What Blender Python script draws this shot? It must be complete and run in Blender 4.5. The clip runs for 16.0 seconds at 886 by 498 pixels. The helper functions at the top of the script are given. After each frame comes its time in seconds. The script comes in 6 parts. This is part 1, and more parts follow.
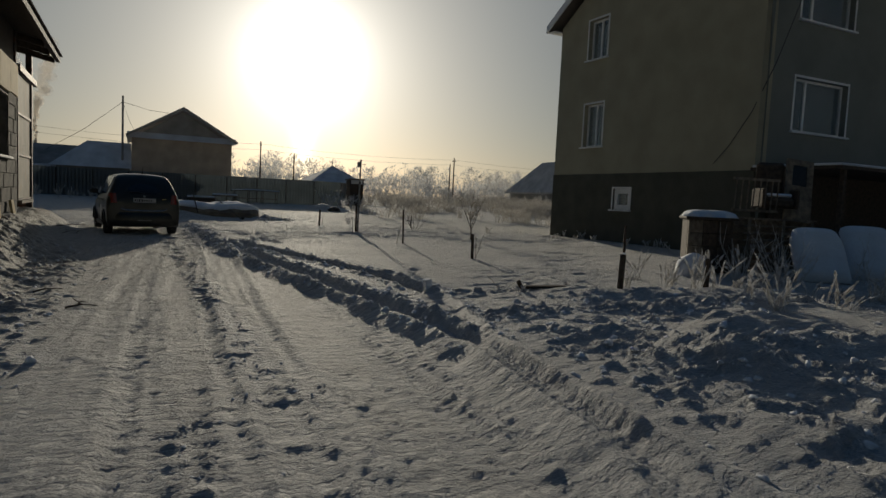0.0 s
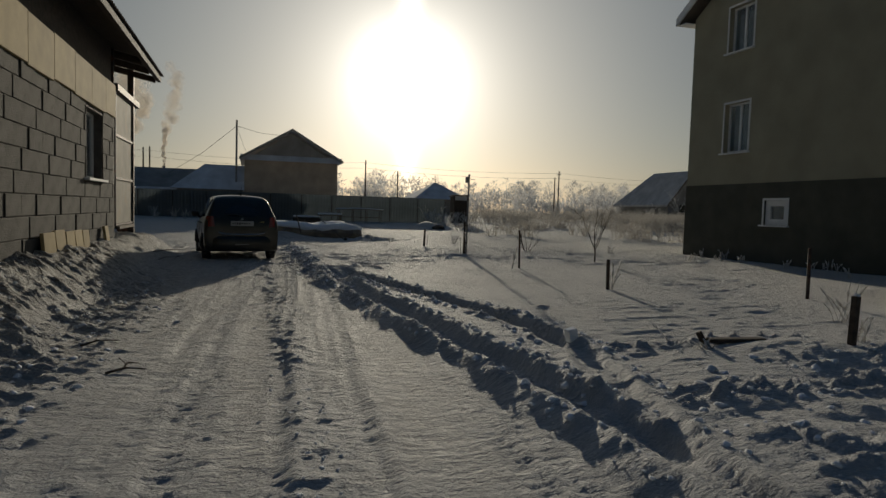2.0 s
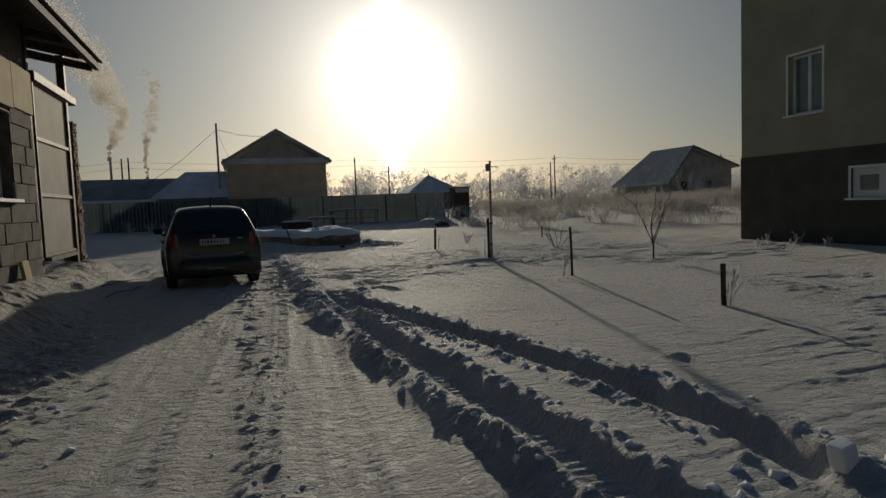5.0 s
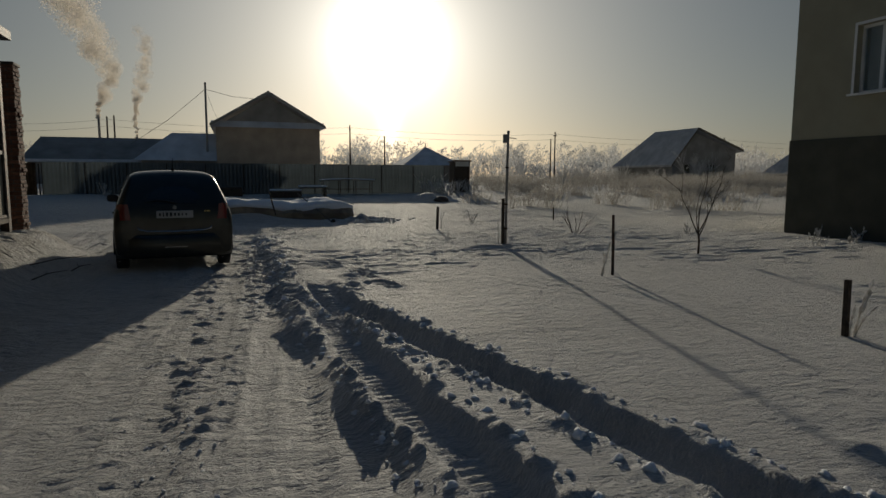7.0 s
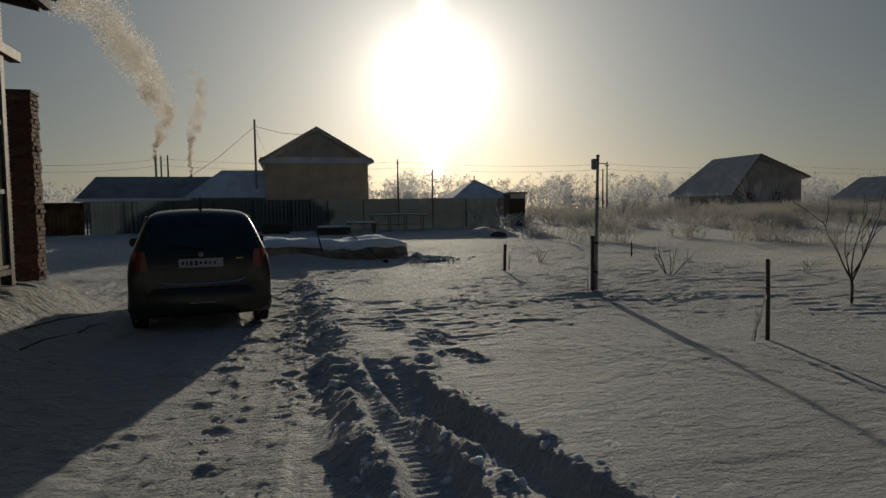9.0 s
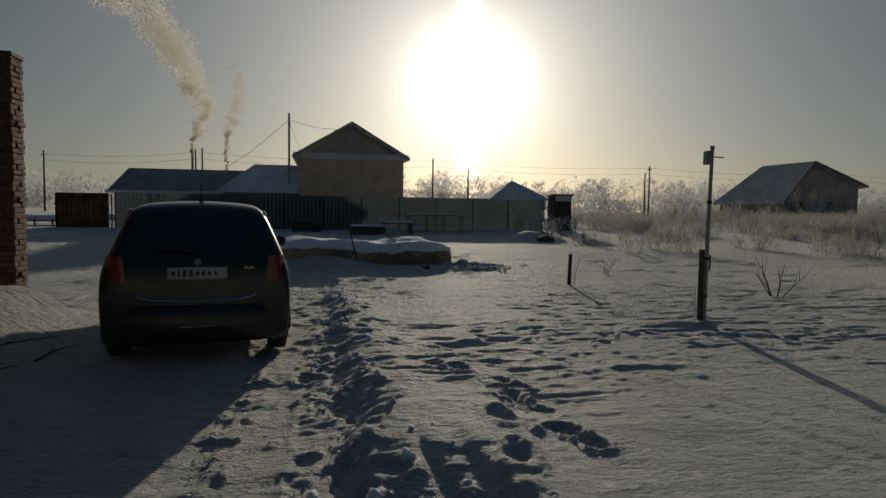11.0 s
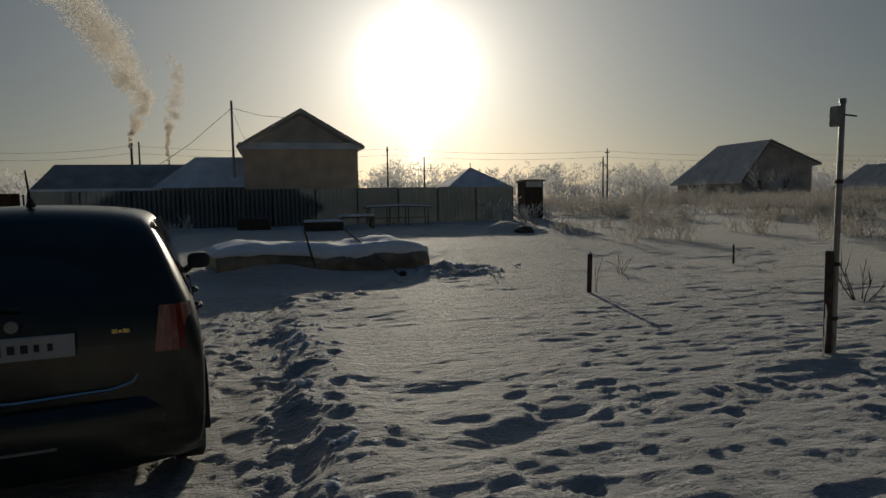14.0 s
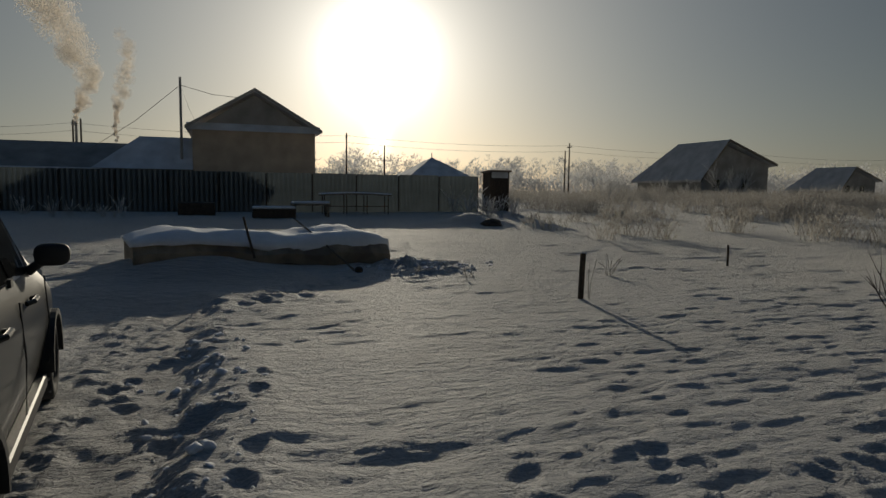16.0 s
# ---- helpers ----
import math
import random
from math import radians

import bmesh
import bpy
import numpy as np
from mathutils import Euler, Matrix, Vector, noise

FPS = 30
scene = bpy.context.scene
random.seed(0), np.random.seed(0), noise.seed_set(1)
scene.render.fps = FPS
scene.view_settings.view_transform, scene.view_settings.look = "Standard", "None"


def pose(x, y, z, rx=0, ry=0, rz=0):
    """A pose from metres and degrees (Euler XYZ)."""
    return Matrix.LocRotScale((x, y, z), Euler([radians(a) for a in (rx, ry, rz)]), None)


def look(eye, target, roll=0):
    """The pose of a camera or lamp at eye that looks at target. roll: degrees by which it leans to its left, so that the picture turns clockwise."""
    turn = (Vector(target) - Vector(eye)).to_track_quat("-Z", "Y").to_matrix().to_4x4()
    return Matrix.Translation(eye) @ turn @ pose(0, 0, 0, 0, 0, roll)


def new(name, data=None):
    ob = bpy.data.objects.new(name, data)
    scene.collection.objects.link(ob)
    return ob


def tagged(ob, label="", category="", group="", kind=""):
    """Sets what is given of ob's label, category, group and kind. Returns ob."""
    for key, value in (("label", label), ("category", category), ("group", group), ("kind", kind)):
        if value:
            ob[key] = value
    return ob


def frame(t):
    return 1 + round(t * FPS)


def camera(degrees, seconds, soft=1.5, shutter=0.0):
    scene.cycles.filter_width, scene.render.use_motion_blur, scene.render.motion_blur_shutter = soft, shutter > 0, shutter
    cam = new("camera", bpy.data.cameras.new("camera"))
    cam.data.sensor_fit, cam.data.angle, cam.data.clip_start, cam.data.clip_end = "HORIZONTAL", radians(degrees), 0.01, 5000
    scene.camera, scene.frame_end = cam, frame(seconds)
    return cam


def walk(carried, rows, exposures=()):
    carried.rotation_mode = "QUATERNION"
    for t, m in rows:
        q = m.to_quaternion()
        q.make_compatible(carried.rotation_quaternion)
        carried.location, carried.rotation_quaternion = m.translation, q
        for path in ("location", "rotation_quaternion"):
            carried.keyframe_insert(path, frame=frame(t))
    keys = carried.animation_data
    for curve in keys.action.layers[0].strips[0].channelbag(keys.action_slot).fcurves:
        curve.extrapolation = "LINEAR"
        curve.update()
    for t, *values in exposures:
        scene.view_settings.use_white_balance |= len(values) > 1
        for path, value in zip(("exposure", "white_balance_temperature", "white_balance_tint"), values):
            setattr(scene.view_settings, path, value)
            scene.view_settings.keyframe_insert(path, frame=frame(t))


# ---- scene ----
cam = camera(69.6, 16.0)
PATH = [
    (0, (0.029, 0.075, 1.372), (0.902, 1.868, 1.218), 2.7),
    (0.5, (0.24, 0.548, 1.372), (1.077, 2.359, 1.231), 2.5),
    (1, (0.437, 1.083, 1.403), (1.194, 2.93, 1.286), 3.1),
    (1.5, (0.419, 1.546, 1.446), (1.102, 3.424, 1.347), 0.6),
    (2, (0.49, 2.093, 1.438), (1.066, 4.004, 1.319), 1.7),
    (2.5, (0.49, 2.625, 1.443), (1.15, 4.502, 1.244), -0.0),
    (3, (0.552, 3.139, 1.457), (1.14, 5.043, 1.284), -0.3),
    (5.5, (0.86, 5.977, 1.561), (1.462, 7.879, 1.418), -2.4),
    (6, (0.945, 6.514, 1.516), (1.589, 8.397, 1.312), -0.9),
    (6.5, (1.123, 7.065, 1.54), (1.715, 8.967, 1.362), -0.4),
    (7, (1.191, 7.597, 1.596), (1.807, 9.486, 1.37), 0.2),
    (7.5, (1.27, 8.145, 1.594), (1.701, 10.089, 1.41), -0.1),
    (8, (1.297, 8.652, 1.619), (1.732, 10.599, 1.481), -1.1),
    (10.5, (1.417, 11.542, 1.636), (1.953, 13.466, 1.524), 0.6),
    (11, (1.419, 12.073, 1.626), (1.806, 14.032, 1.505), 0.8),
    (11.5, (1.378, 12.634, 1.649), (1.914, 14.548, 1.428), -0.7),
    (12, (1.415, 13.164, 1.646), (1.875, 15.105, 1.506), 0.4),
    (12.5, (1.457, 13.668, 1.645), (2.183, 15.526, 1.491), 0.6),
    (13, (1.514, 14.172, 1.657), (2.015, 16.101, 1.488), -1.0),
    (13.5, (1.501, 14.615, 1.673), (2.117, 16.508, 1.48), -0.9),
    (14, (1.519, 15.059, 1.687), (2.044, 16.983, 1.531), -1.0),
    (14.5, (1.604, 15.524, 1.672), (2.214, 17.424, 1.537), -1.2),
    (15, (1.668, 15.949, 1.66), (2.405, 17.799, 1.47), -1.3),
    (15.5, (1.8, 16.352, 1.632), (2.409, 18.251, 1.472), -1.0),
    (16, (1.892, 16.786, 1.592), (2.542, 18.668, 1.409), 0.7),
]
walk(cam, [(t, look(eye, target, roll)) for t, eye, target, roll in PATH])

# ---- light ----
SUN_AZ, SUN_EL = 13.3, 11.4
SUN_DIR = Vector((math.sin(radians(SUN_AZ)) * math.cos(radians(SUN_EL)), math.cos(radians(SUN_AZ)) * math.cos(radians(SUN_EL)), math.sin(radians(SUN_EL))))
world = bpy.data.worlds.new("winter_sky")
scene.world = world
world.use_nodes = True
wn, wl = world.node_tree.nodes, world.node_tree.links
wn.clear()
w_out, w_bg = wn.new("ShaderNodeOutputWorld"), wn.new("ShaderNodeBackground")
w_sky = wn.new("ShaderNodeTexSky")
w_sky.sky_type, w_sky.sun_disc = "NISHITA", False
w_sky.sun_elevation, w_sky.sun_rotation = radians(SUN_EL), radians(SUN_AZ)
w_sky.air_density, w_sky.dust_density, w_sky.ozone_density = 1.0, 1.0, 2.0
w_co, w_nm, w_dot = wn.new("ShaderNodeTexCoord"), wn.new("ShaderNodeVectorMath"), wn.new("ShaderNodeVectorMath")
w_nm.operation, w_dot.operation = "NORMALIZE", "DOT_PRODUCT"
w_dot.inputs[1].default_value = SUN_DIR
wl.new(w_co.outputs["Generated"], w_nm.inputs[0])
wl.new(w_nm.outputs[0], w_dot.inputs[0])


def w_math(op, a, b=None):
    n = wn.new("ShaderNodeMath")
    n.operation = op
    for k, v in enumerate((a, b)):
        if v is None:
            continue
        if isinstance(v, (int, float)):
            n.inputs[k].default_value = v
        else:
            wl.new(v, n.inputs[k])
    return n.outputs[0]


def w_lobe(colour, power, gain):
    """A lobe of light scattered by the frost haze round the sun."""
    d = w_math("MAXIMUM", w_dot.outputs["Value"], 0.0)
    v = w_math("MULTIPLY", w_math("POWER", d, power), gain)
    s = wn.new("ShaderNodeVectorMath")
    s.operation = "SCALE"
    s.inputs[0].default_value = colour
    wl.new(v, s.inputs["Scale"])
    return s.outputs[0]


def w_add(a, b):
    s = wn.new("ShaderNodeVectorMath")
    s.operation = "ADD"
    wl.new(a, s.inputs[0])
    wl.new(b, s.inputs[1])
    return s.outputs[0]


SKY_GAIN = 0.014
w_sc = wn.new("ShaderNodeVectorMath")
w_sc.operation = "SCALE"
wl.new(w_sky.outputs[0], w_sc.inputs[0])
w_sc.inputs["Scale"].default_value = SKY_GAIN
# pale ground haze: a little more light low in the sky, all round
w_sep = wn.new("ShaderNodeSeparateXYZ")
wl.new(w_nm.outputs[0], w_sep.inputs[0])
hz = w_math("POWER", w_math("SUBTRACT", 1.0, w_math("MINIMUM", w_math("ABSOLUTE", w_sep.outputs["Z"]), 1.0)), 7.0)
w_hz = wn.new("ShaderNodeVectorMath")
w_hz.operation = "SCALE"
w_hz.inputs[0].default_value = (0.058, 0.062, 0.056)
wl.new(hz, w_hz.inputs["Scale"])
total = w_add(w_sc.outputs[0], w_hz.outputs[0])
# the deep blue of a clear frosty zenith
w_zen = wn.new("ShaderNodeVectorMath")
w_zen.operation = "SCALE"
w_zen.inputs[0].default_value = (0.006, 0.034, 0.085)
wl.new(w_math("POWER", w_math("MAXIMUM", w_sep.outputs["Z"], 0.0), 2.5), w_zen.inputs["Scale"])
total = w_add(total, w_zen.outputs[0])
total = w_add(total, w_lobe((0.90, 0.97, 0.95), 3.0, 0.125))
total = w_add(total, w_lobe((1.0, 0.96, 0.84), 14.0, 0.13))
total = w_add(total, w_lobe((1.0, 0.95, 0.84), 45.0, 0.26))
total = w_add(total, w_lobe((1.0, 0.95, 0.85), 165.0, 0.60))
total = w_add(total, w_lobe((1.0, 0.97, 0.9), 760.0, 2.5))
# light pillar: the sun's own azimuth, from the sun down to the horizon
az = w_math("ABSOLUTE", w_math("SUBTRACT", w_math("ARCTAN2", w_sep.outputs["X"], w_sep.outputs["Y"]), radians(SUN_AZ)))
pil = w_math("MULTIPLY", w_math("POWER", 2.718, w_math("MULTIPLY", w_math("MULTIPLY", az, az), -3800.0)), w_math("MAXIMUM", w_dot.outputs["Value"], 0.0))
pil = w_math("MULTIPLY", pil, w_math("POWER", 2.718, w_math("MULTIPLY", w_math("ABSOLUTE", w_math("SUBTRACT", w_sep.outputs["Z"], math.sin(radians(SUN_EL)))), -9.0)))
w_pil = wn.new("ShaderNodeVectorMath")
w_pil.operation = "SCALE"
w_pil.inputs[0].default_value = (1.0, 0.93, 0.75)
wl.new(w_math("MULTIPLY", pil, 1.6), w_pil.inputs["Scale"])
total = w_add(total, w_pil.outputs[0])
wl.new(total, w_bg.inputs["Color"])
w_bg.inputs["Strength"].default_value = 1.0
wl.new(w_bg.outputs[0], w_out.inputs["Surface"])

sun = new("sun", bpy.data.lights.new("sun", "SUN"))
sun.data.energy, sun.data.angle, sun.data.color = 2.2, radians(0.8), (1.0, 0.895, 0.70)
sun.matrix_world = look((0, 0, 60), Vector((0, 0, 60)) - SUN_DIR)


# ---- materials ----
def mat(name, colour, rough=0.6, metal=0.0, vary=0.12, scale=6.0, bump=0.2, fine=60.0, alt=None, alt_scale=1.2, alt_at=0.55, alt_soft=0.08, spec=0.5, obj_vary=0.0, coat=0.0):
    """A procedural surface: base colour with grain and blotches, a second colour in stained patches, and fine relief."""
    m = bpy.data.materials.new(name)
    m.use_nodes = True
    n, l = m.node_tree.nodes, m.node_tree.links
    b = n["Principled BSDF"]
    b.inputs["Roughness"].default_value, b.inputs["Metallic"].default_value = rough, metal
    b.inputs["Specular IOR Level"].default_value = spec
    b.inputs["Coat Weight"].default_value = coat
    co = n.new("ShaderNodeTexCoord")

    def tex(s, detail=4.0):
        t = n.new("ShaderNodeTexNoise")
        t.inputs["Scale"].default_value, t.inputs["Detail"].default_value = s, detail
        l.new(co.outputs["Object"], t.inputs["Vector"])
        return t.outputs["Fac"]

    def mix(fac, a, c, kind="MIX"):
        x = n.new("ShaderNodeMix")
        x.data_type, x.blend_type = "RGBA", kind
        for sock, v in ((x.inputs[0], fac), (x.inputs[6], a), (x.inputs[7], c)):
            if isinstance(v, (int, float)):
                sock.default_value = v
            elif isinstance(v, tuple):
                sock.default_value = (*v, 1.0)
            else:
                l.new(v, sock)
        return x.outputs[2]

    def ramp(fac, lo, hi):
        r = n.new("ShaderNodeMapRange")
        r.inputs["From Min"].default_value, r.inputs["From Max"].default_value = lo, hi
        l.new(fac, r.inputs["Value"])
        return r.outputs["Result"]

    dark = tuple(c * (1 - 2.2 * vary) for c in colour)
    lite = tuple(min(1.0, c * (1 + 1.2 * vary)) for c in colour)
    col = mix(ramp(tex(scale), 0.3, 0.7), dark, lite)
    col = mix(ramp(tex(fine, 2.0), 0.35, 0.65), col, mix(1.0, col, (1 - vary,) * 3, "MULTIPLY"))
    if alt:
        col = mix(ramp(tex(alt_scale, 6.0), alt_at - alt_soft, alt_at + alt_soft), col, alt)
    if obj_vary:
        info = n.new("ShaderNodeObjectInfo")
        hs = n.new("ShaderNodeHueSaturation")
        l.new(ramp(info.outputs["Random"], -1.0 / obj_vary, 1.0 / obj_vary), hs.inputs["Value"])
        mr = n.new("ShaderNodeMapRange")
        mr.inputs["To Min"].default_value, mr.inputs["To Max"].default_value = 1 - obj_vary, 1 + obj_vary
        l.new(info.outputs["Random"], mr.inputs["Value"])
        l.new(mr.outputs["Result"], hs.inputs["Value"])
        l.new(col, hs.inputs["Color"])
        col = hs.outputs["Color"]
    l.new(col, b.inputs["Base Color"])
    if bump:
        bp = n.new("ShaderNodeBump")
        bp.inputs["Strength"].default_value, bp.inputs["Distance"].default_value = bump, 0.02
        l.new(tex(fine * 0.6, 5.0), bp.inputs["Height"])
        l.new(bp.outputs["Normal"], b.inputs["Normal"])
    return m


def glass_mat(name, tint, rough=0.03):
    m = bpy.data.materials.new(name)
    m.use_nodes = True
    b = m.node_tree.nodes["Principled BSDF"]
    b.inputs["Base Color"].default_value = (*tint, 1)
    b.inputs["Roughness"].default_value = rough
    b.inputs["Transmission Weight"].default_value = 0.85
    b.inputs["IOR"].default_value = 1.45
    return m


def rime_mat(name, dry, rime, scale, share):
    """Thin stalks or twigs under rime, which lets light through."""
    m = bpy.data.materials.new(name)
    m.use_nodes = True
    n, l = m.node_tree.nodes, m.node_tree.links
    n.clear()
    out, mixer = n.new("ShaderNodeOutputMaterial"), n.new("ShaderNodeMixShader")
    d, t = n.new("ShaderNodeBsdfDiffuse"), n.new("ShaderNodeBsdfTranslucent")
    co, tx, mx = n.new("ShaderNodeTexCoord"), n.new("ShaderNodeTexNoise"), n.new("ShaderNodeMix")
    mx.data_type = "RGBA"
    tx.inputs["Scale"].default_value, tx.inputs["Detail"].default_value = scale, 5.0
    l.new(co.outputs["Object"], tx.inputs["Vector"])
    r = n.new("ShaderNodeMapRange")
    r.inputs["From Min"].default_value, r.inputs["From Max"].default_value = 0.38, 0.62
    l.new(tx.outputs["Fac"], r.inputs["Value"])
    l.new(r.outputs["Result"], mx.inputs[0])
    mx.inputs[6].default_value, mx.inputs[7].default_value = (*dry, 1), (*rime, 1)
    l.new(mx.outputs[2], d.inputs["Color"])
    l.new(mx.outputs[2], t.inputs["Color"])
    mixer.inputs[0].default_value = share
    l.new(d.outputs[0], mixer.inputs[1])
    l.new(t.outputs[0], mixer.inputs[2])
    l.new(mixer.outputs[0], out.inputs["Surface"])
    return m


def snow_ground_mat():
    """Snow: slightly rough, its base colour darkened so the near ground reads dim, darker still on the packed tracks of
    the drive, with brown grit along the garage.
    """
    m = bpy.data.materials.new("snow_ground")
    m.use_nodes = True
    n, l = m.node_tree.nodes, m.node_tree.links
    b = n["Principled BSDF"]
    b.inputs["Roughness"].default_value = 0.55
    b.inputs["Specular IOR Level"].default_value = 1.0
    # hoar crystals that catch the light at a flat angle
    b.inputs["Sheen Weight"].default_value, b.inputs["Sheen Roughness"].default_value = 1.0, 0.40
    b.inputs["Sheen Tint"].default_value = (1.0, 0.97, 0.92, 1.0)
    geo = n.new("ShaderNodeNewGeometry")
    at = n.new("ShaderNodeAttribute")
    at.attribute_name = "wear"
    sp = n.new("ShaderNodeSeparateColor")
    l.new(at.outputs["Color"], sp.inputs["Color"])

    def tex(s, d=4.0):
        t = n.new("ShaderNodeTexNoise")
        t.inputs["Scale"].default_value, t.inputs["Detail"].default_value = s, d
        l.new(geo.outputs["Position"], t.inputs["Vector"])
        return t.outputs["Fac"]

    def mix(fac, a, c):
        x = n.new("ShaderNodeMix")
        x.data_type = "RGBA"
        for sock, v in ((x.inputs[0], fac), (x.inputs[6], a), (x.inputs[7], c)):
            if isinstance(v, (int, float)):
                sock.default_value = v
            elif isinstance(v, tuple):
                sock.default_value = (*v, 1.0)
            else:
                l.new(v, sock)
        return x.outputs[2]

    def rng(v, lo, hi, a=0.0, c=1.0):
        r = n.new("ShaderNodeMapRange")
        r.inputs["From Min"].default_value, r.inputs["From Max"].default_value = lo, hi
        r.inputs["To Min"].default_value, r.inputs["To Max"].default_value = a, c
        l.new(v, r.inputs["Value"])
        return r.outputs["Result"]

    def times(a, c):
        x = n.new("ShaderNodeMath")
        x.operation = "MULTIPLY"
        for k, v in enumerate((a, c)):
            if isinstance(v, (int, float)):
                x.inputs[k].default_value = v
            else:
                l.new(v, x.inputs[k])
        return x.outputs[0]

    # mid-grey in place of white snow; packed tracks lowered further for a dim foreground
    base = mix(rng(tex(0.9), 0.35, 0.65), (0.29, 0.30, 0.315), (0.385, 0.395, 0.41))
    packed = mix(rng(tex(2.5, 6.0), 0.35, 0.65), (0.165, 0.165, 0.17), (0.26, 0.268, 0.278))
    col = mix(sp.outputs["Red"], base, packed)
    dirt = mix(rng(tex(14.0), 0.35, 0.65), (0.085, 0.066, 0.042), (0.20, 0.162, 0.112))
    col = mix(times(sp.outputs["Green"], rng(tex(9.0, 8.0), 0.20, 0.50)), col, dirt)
    l.new(col, b.inputs["Base Color"])
    l.new(rng(tex(40.0, 2.0), 0.3, 0.7, 0.60, 0.76), b.inputs["Roughness"])
    wind = n.new("ShaderNodeMapping")
    wind.inputs["Scale"].default_value = (0.6, 1.2, 1.0)
    wind.inputs["Rotation"].default_value = (0, 0, radians(-12))
    l.new(geo.outputs["Position"], wind.inputs["Vector"])
    wt = n.new("ShaderNodeTexNoise")
    wt.inputs["Scale"].default_value, wt.inputs["Detail"].default_value, wt.inputs["Roughness"].default_value = 7.0, 8.0, 0.62
    l.new(wind.outputs[0], wt.inputs["Vector"])
    bp = n.new("ShaderNodeBump")
    bp.inputs["Distance"].default_value = 0.05
    l.new(rng(sp.outputs["Red"], 0.0, 0.45, 0.85, 0.4), bp.inputs["Strength"])
    l.new(wt.outputs["Fac"], bp.inputs["Height"])
    drag = n.new("ShaderNodeMapping")
    drag.inputs["Scale"].default_value = (1.0, 0.07, 1.0)
    drag.inputs["Rotation"].default_value = (0, 0, radians(3.4))
    l.new(geo.outputs["Position"], drag.inputs["Vector"])
    dt = n.new("ShaderNodeTexNoise")
    dt.inputs["Scale"].default_value, dt.inputs["Detail"].default_value = 16.0, 4.0
    l.new(drag.outputs[0], dt.inputs["Vector"])
    bp3 = n.new("ShaderNodeBump")
    bp3.inputs["Distance"].default_value = 0.03
    l.new(rng(sp.outputs["Red"], 0.1, 0.5, 0.0, 0.42), bp3.inputs["Strength"])
    l.new(dt.outputs["Fac"], bp3.inputs["Height"])
    l.new(bp.outputs["Normal"], bp3.inputs["Normal"])
    bp2 = n.new("ShaderNodeBump")
    bp2.inputs["Strength"].default_value, bp2.inputs["Distance"].default_value = 1.0, 0.017
    l.new(tex(45.0, 8.0), bp2.inputs["Height"])
    # short scarps and crumbs a few centimetres across
    cr = n.new("ShaderNodeMapping")
    cr.inputs["Scale"].default_value = (0.55, 1.3, 1.0)
    l.new(geo.outputs["Position"], cr.inputs["Vector"])
    ct = n.new("ShaderNodeTexNoise")
    ct.inputs["Scale"].default_value, ct.inputs["Detail"].default_value, ct.inputs["Roughness"].default_value = 13.0, 7.0, 0.6
    l.new(cr.outputs[0], ct.inputs["Vector"])
    bp4 = n.new("ShaderNodeBump")
    bp4.inputs["Strength"].default_value, bp4.inputs["Distance"].default_value = 0.6, 0.045
    l.new(rng(ct.outputs["Fac"], 0.42, 0.66), bp4.inputs["Height"])
    l.new(bp3.outputs["Normal"], bp4.inputs["Normal"])
    l.new(bp4.outputs["Normal"], bp2.inputs["Normal"])
    l.new(bp2.outputs["Normal"], b.inputs["Normal"])
    return m


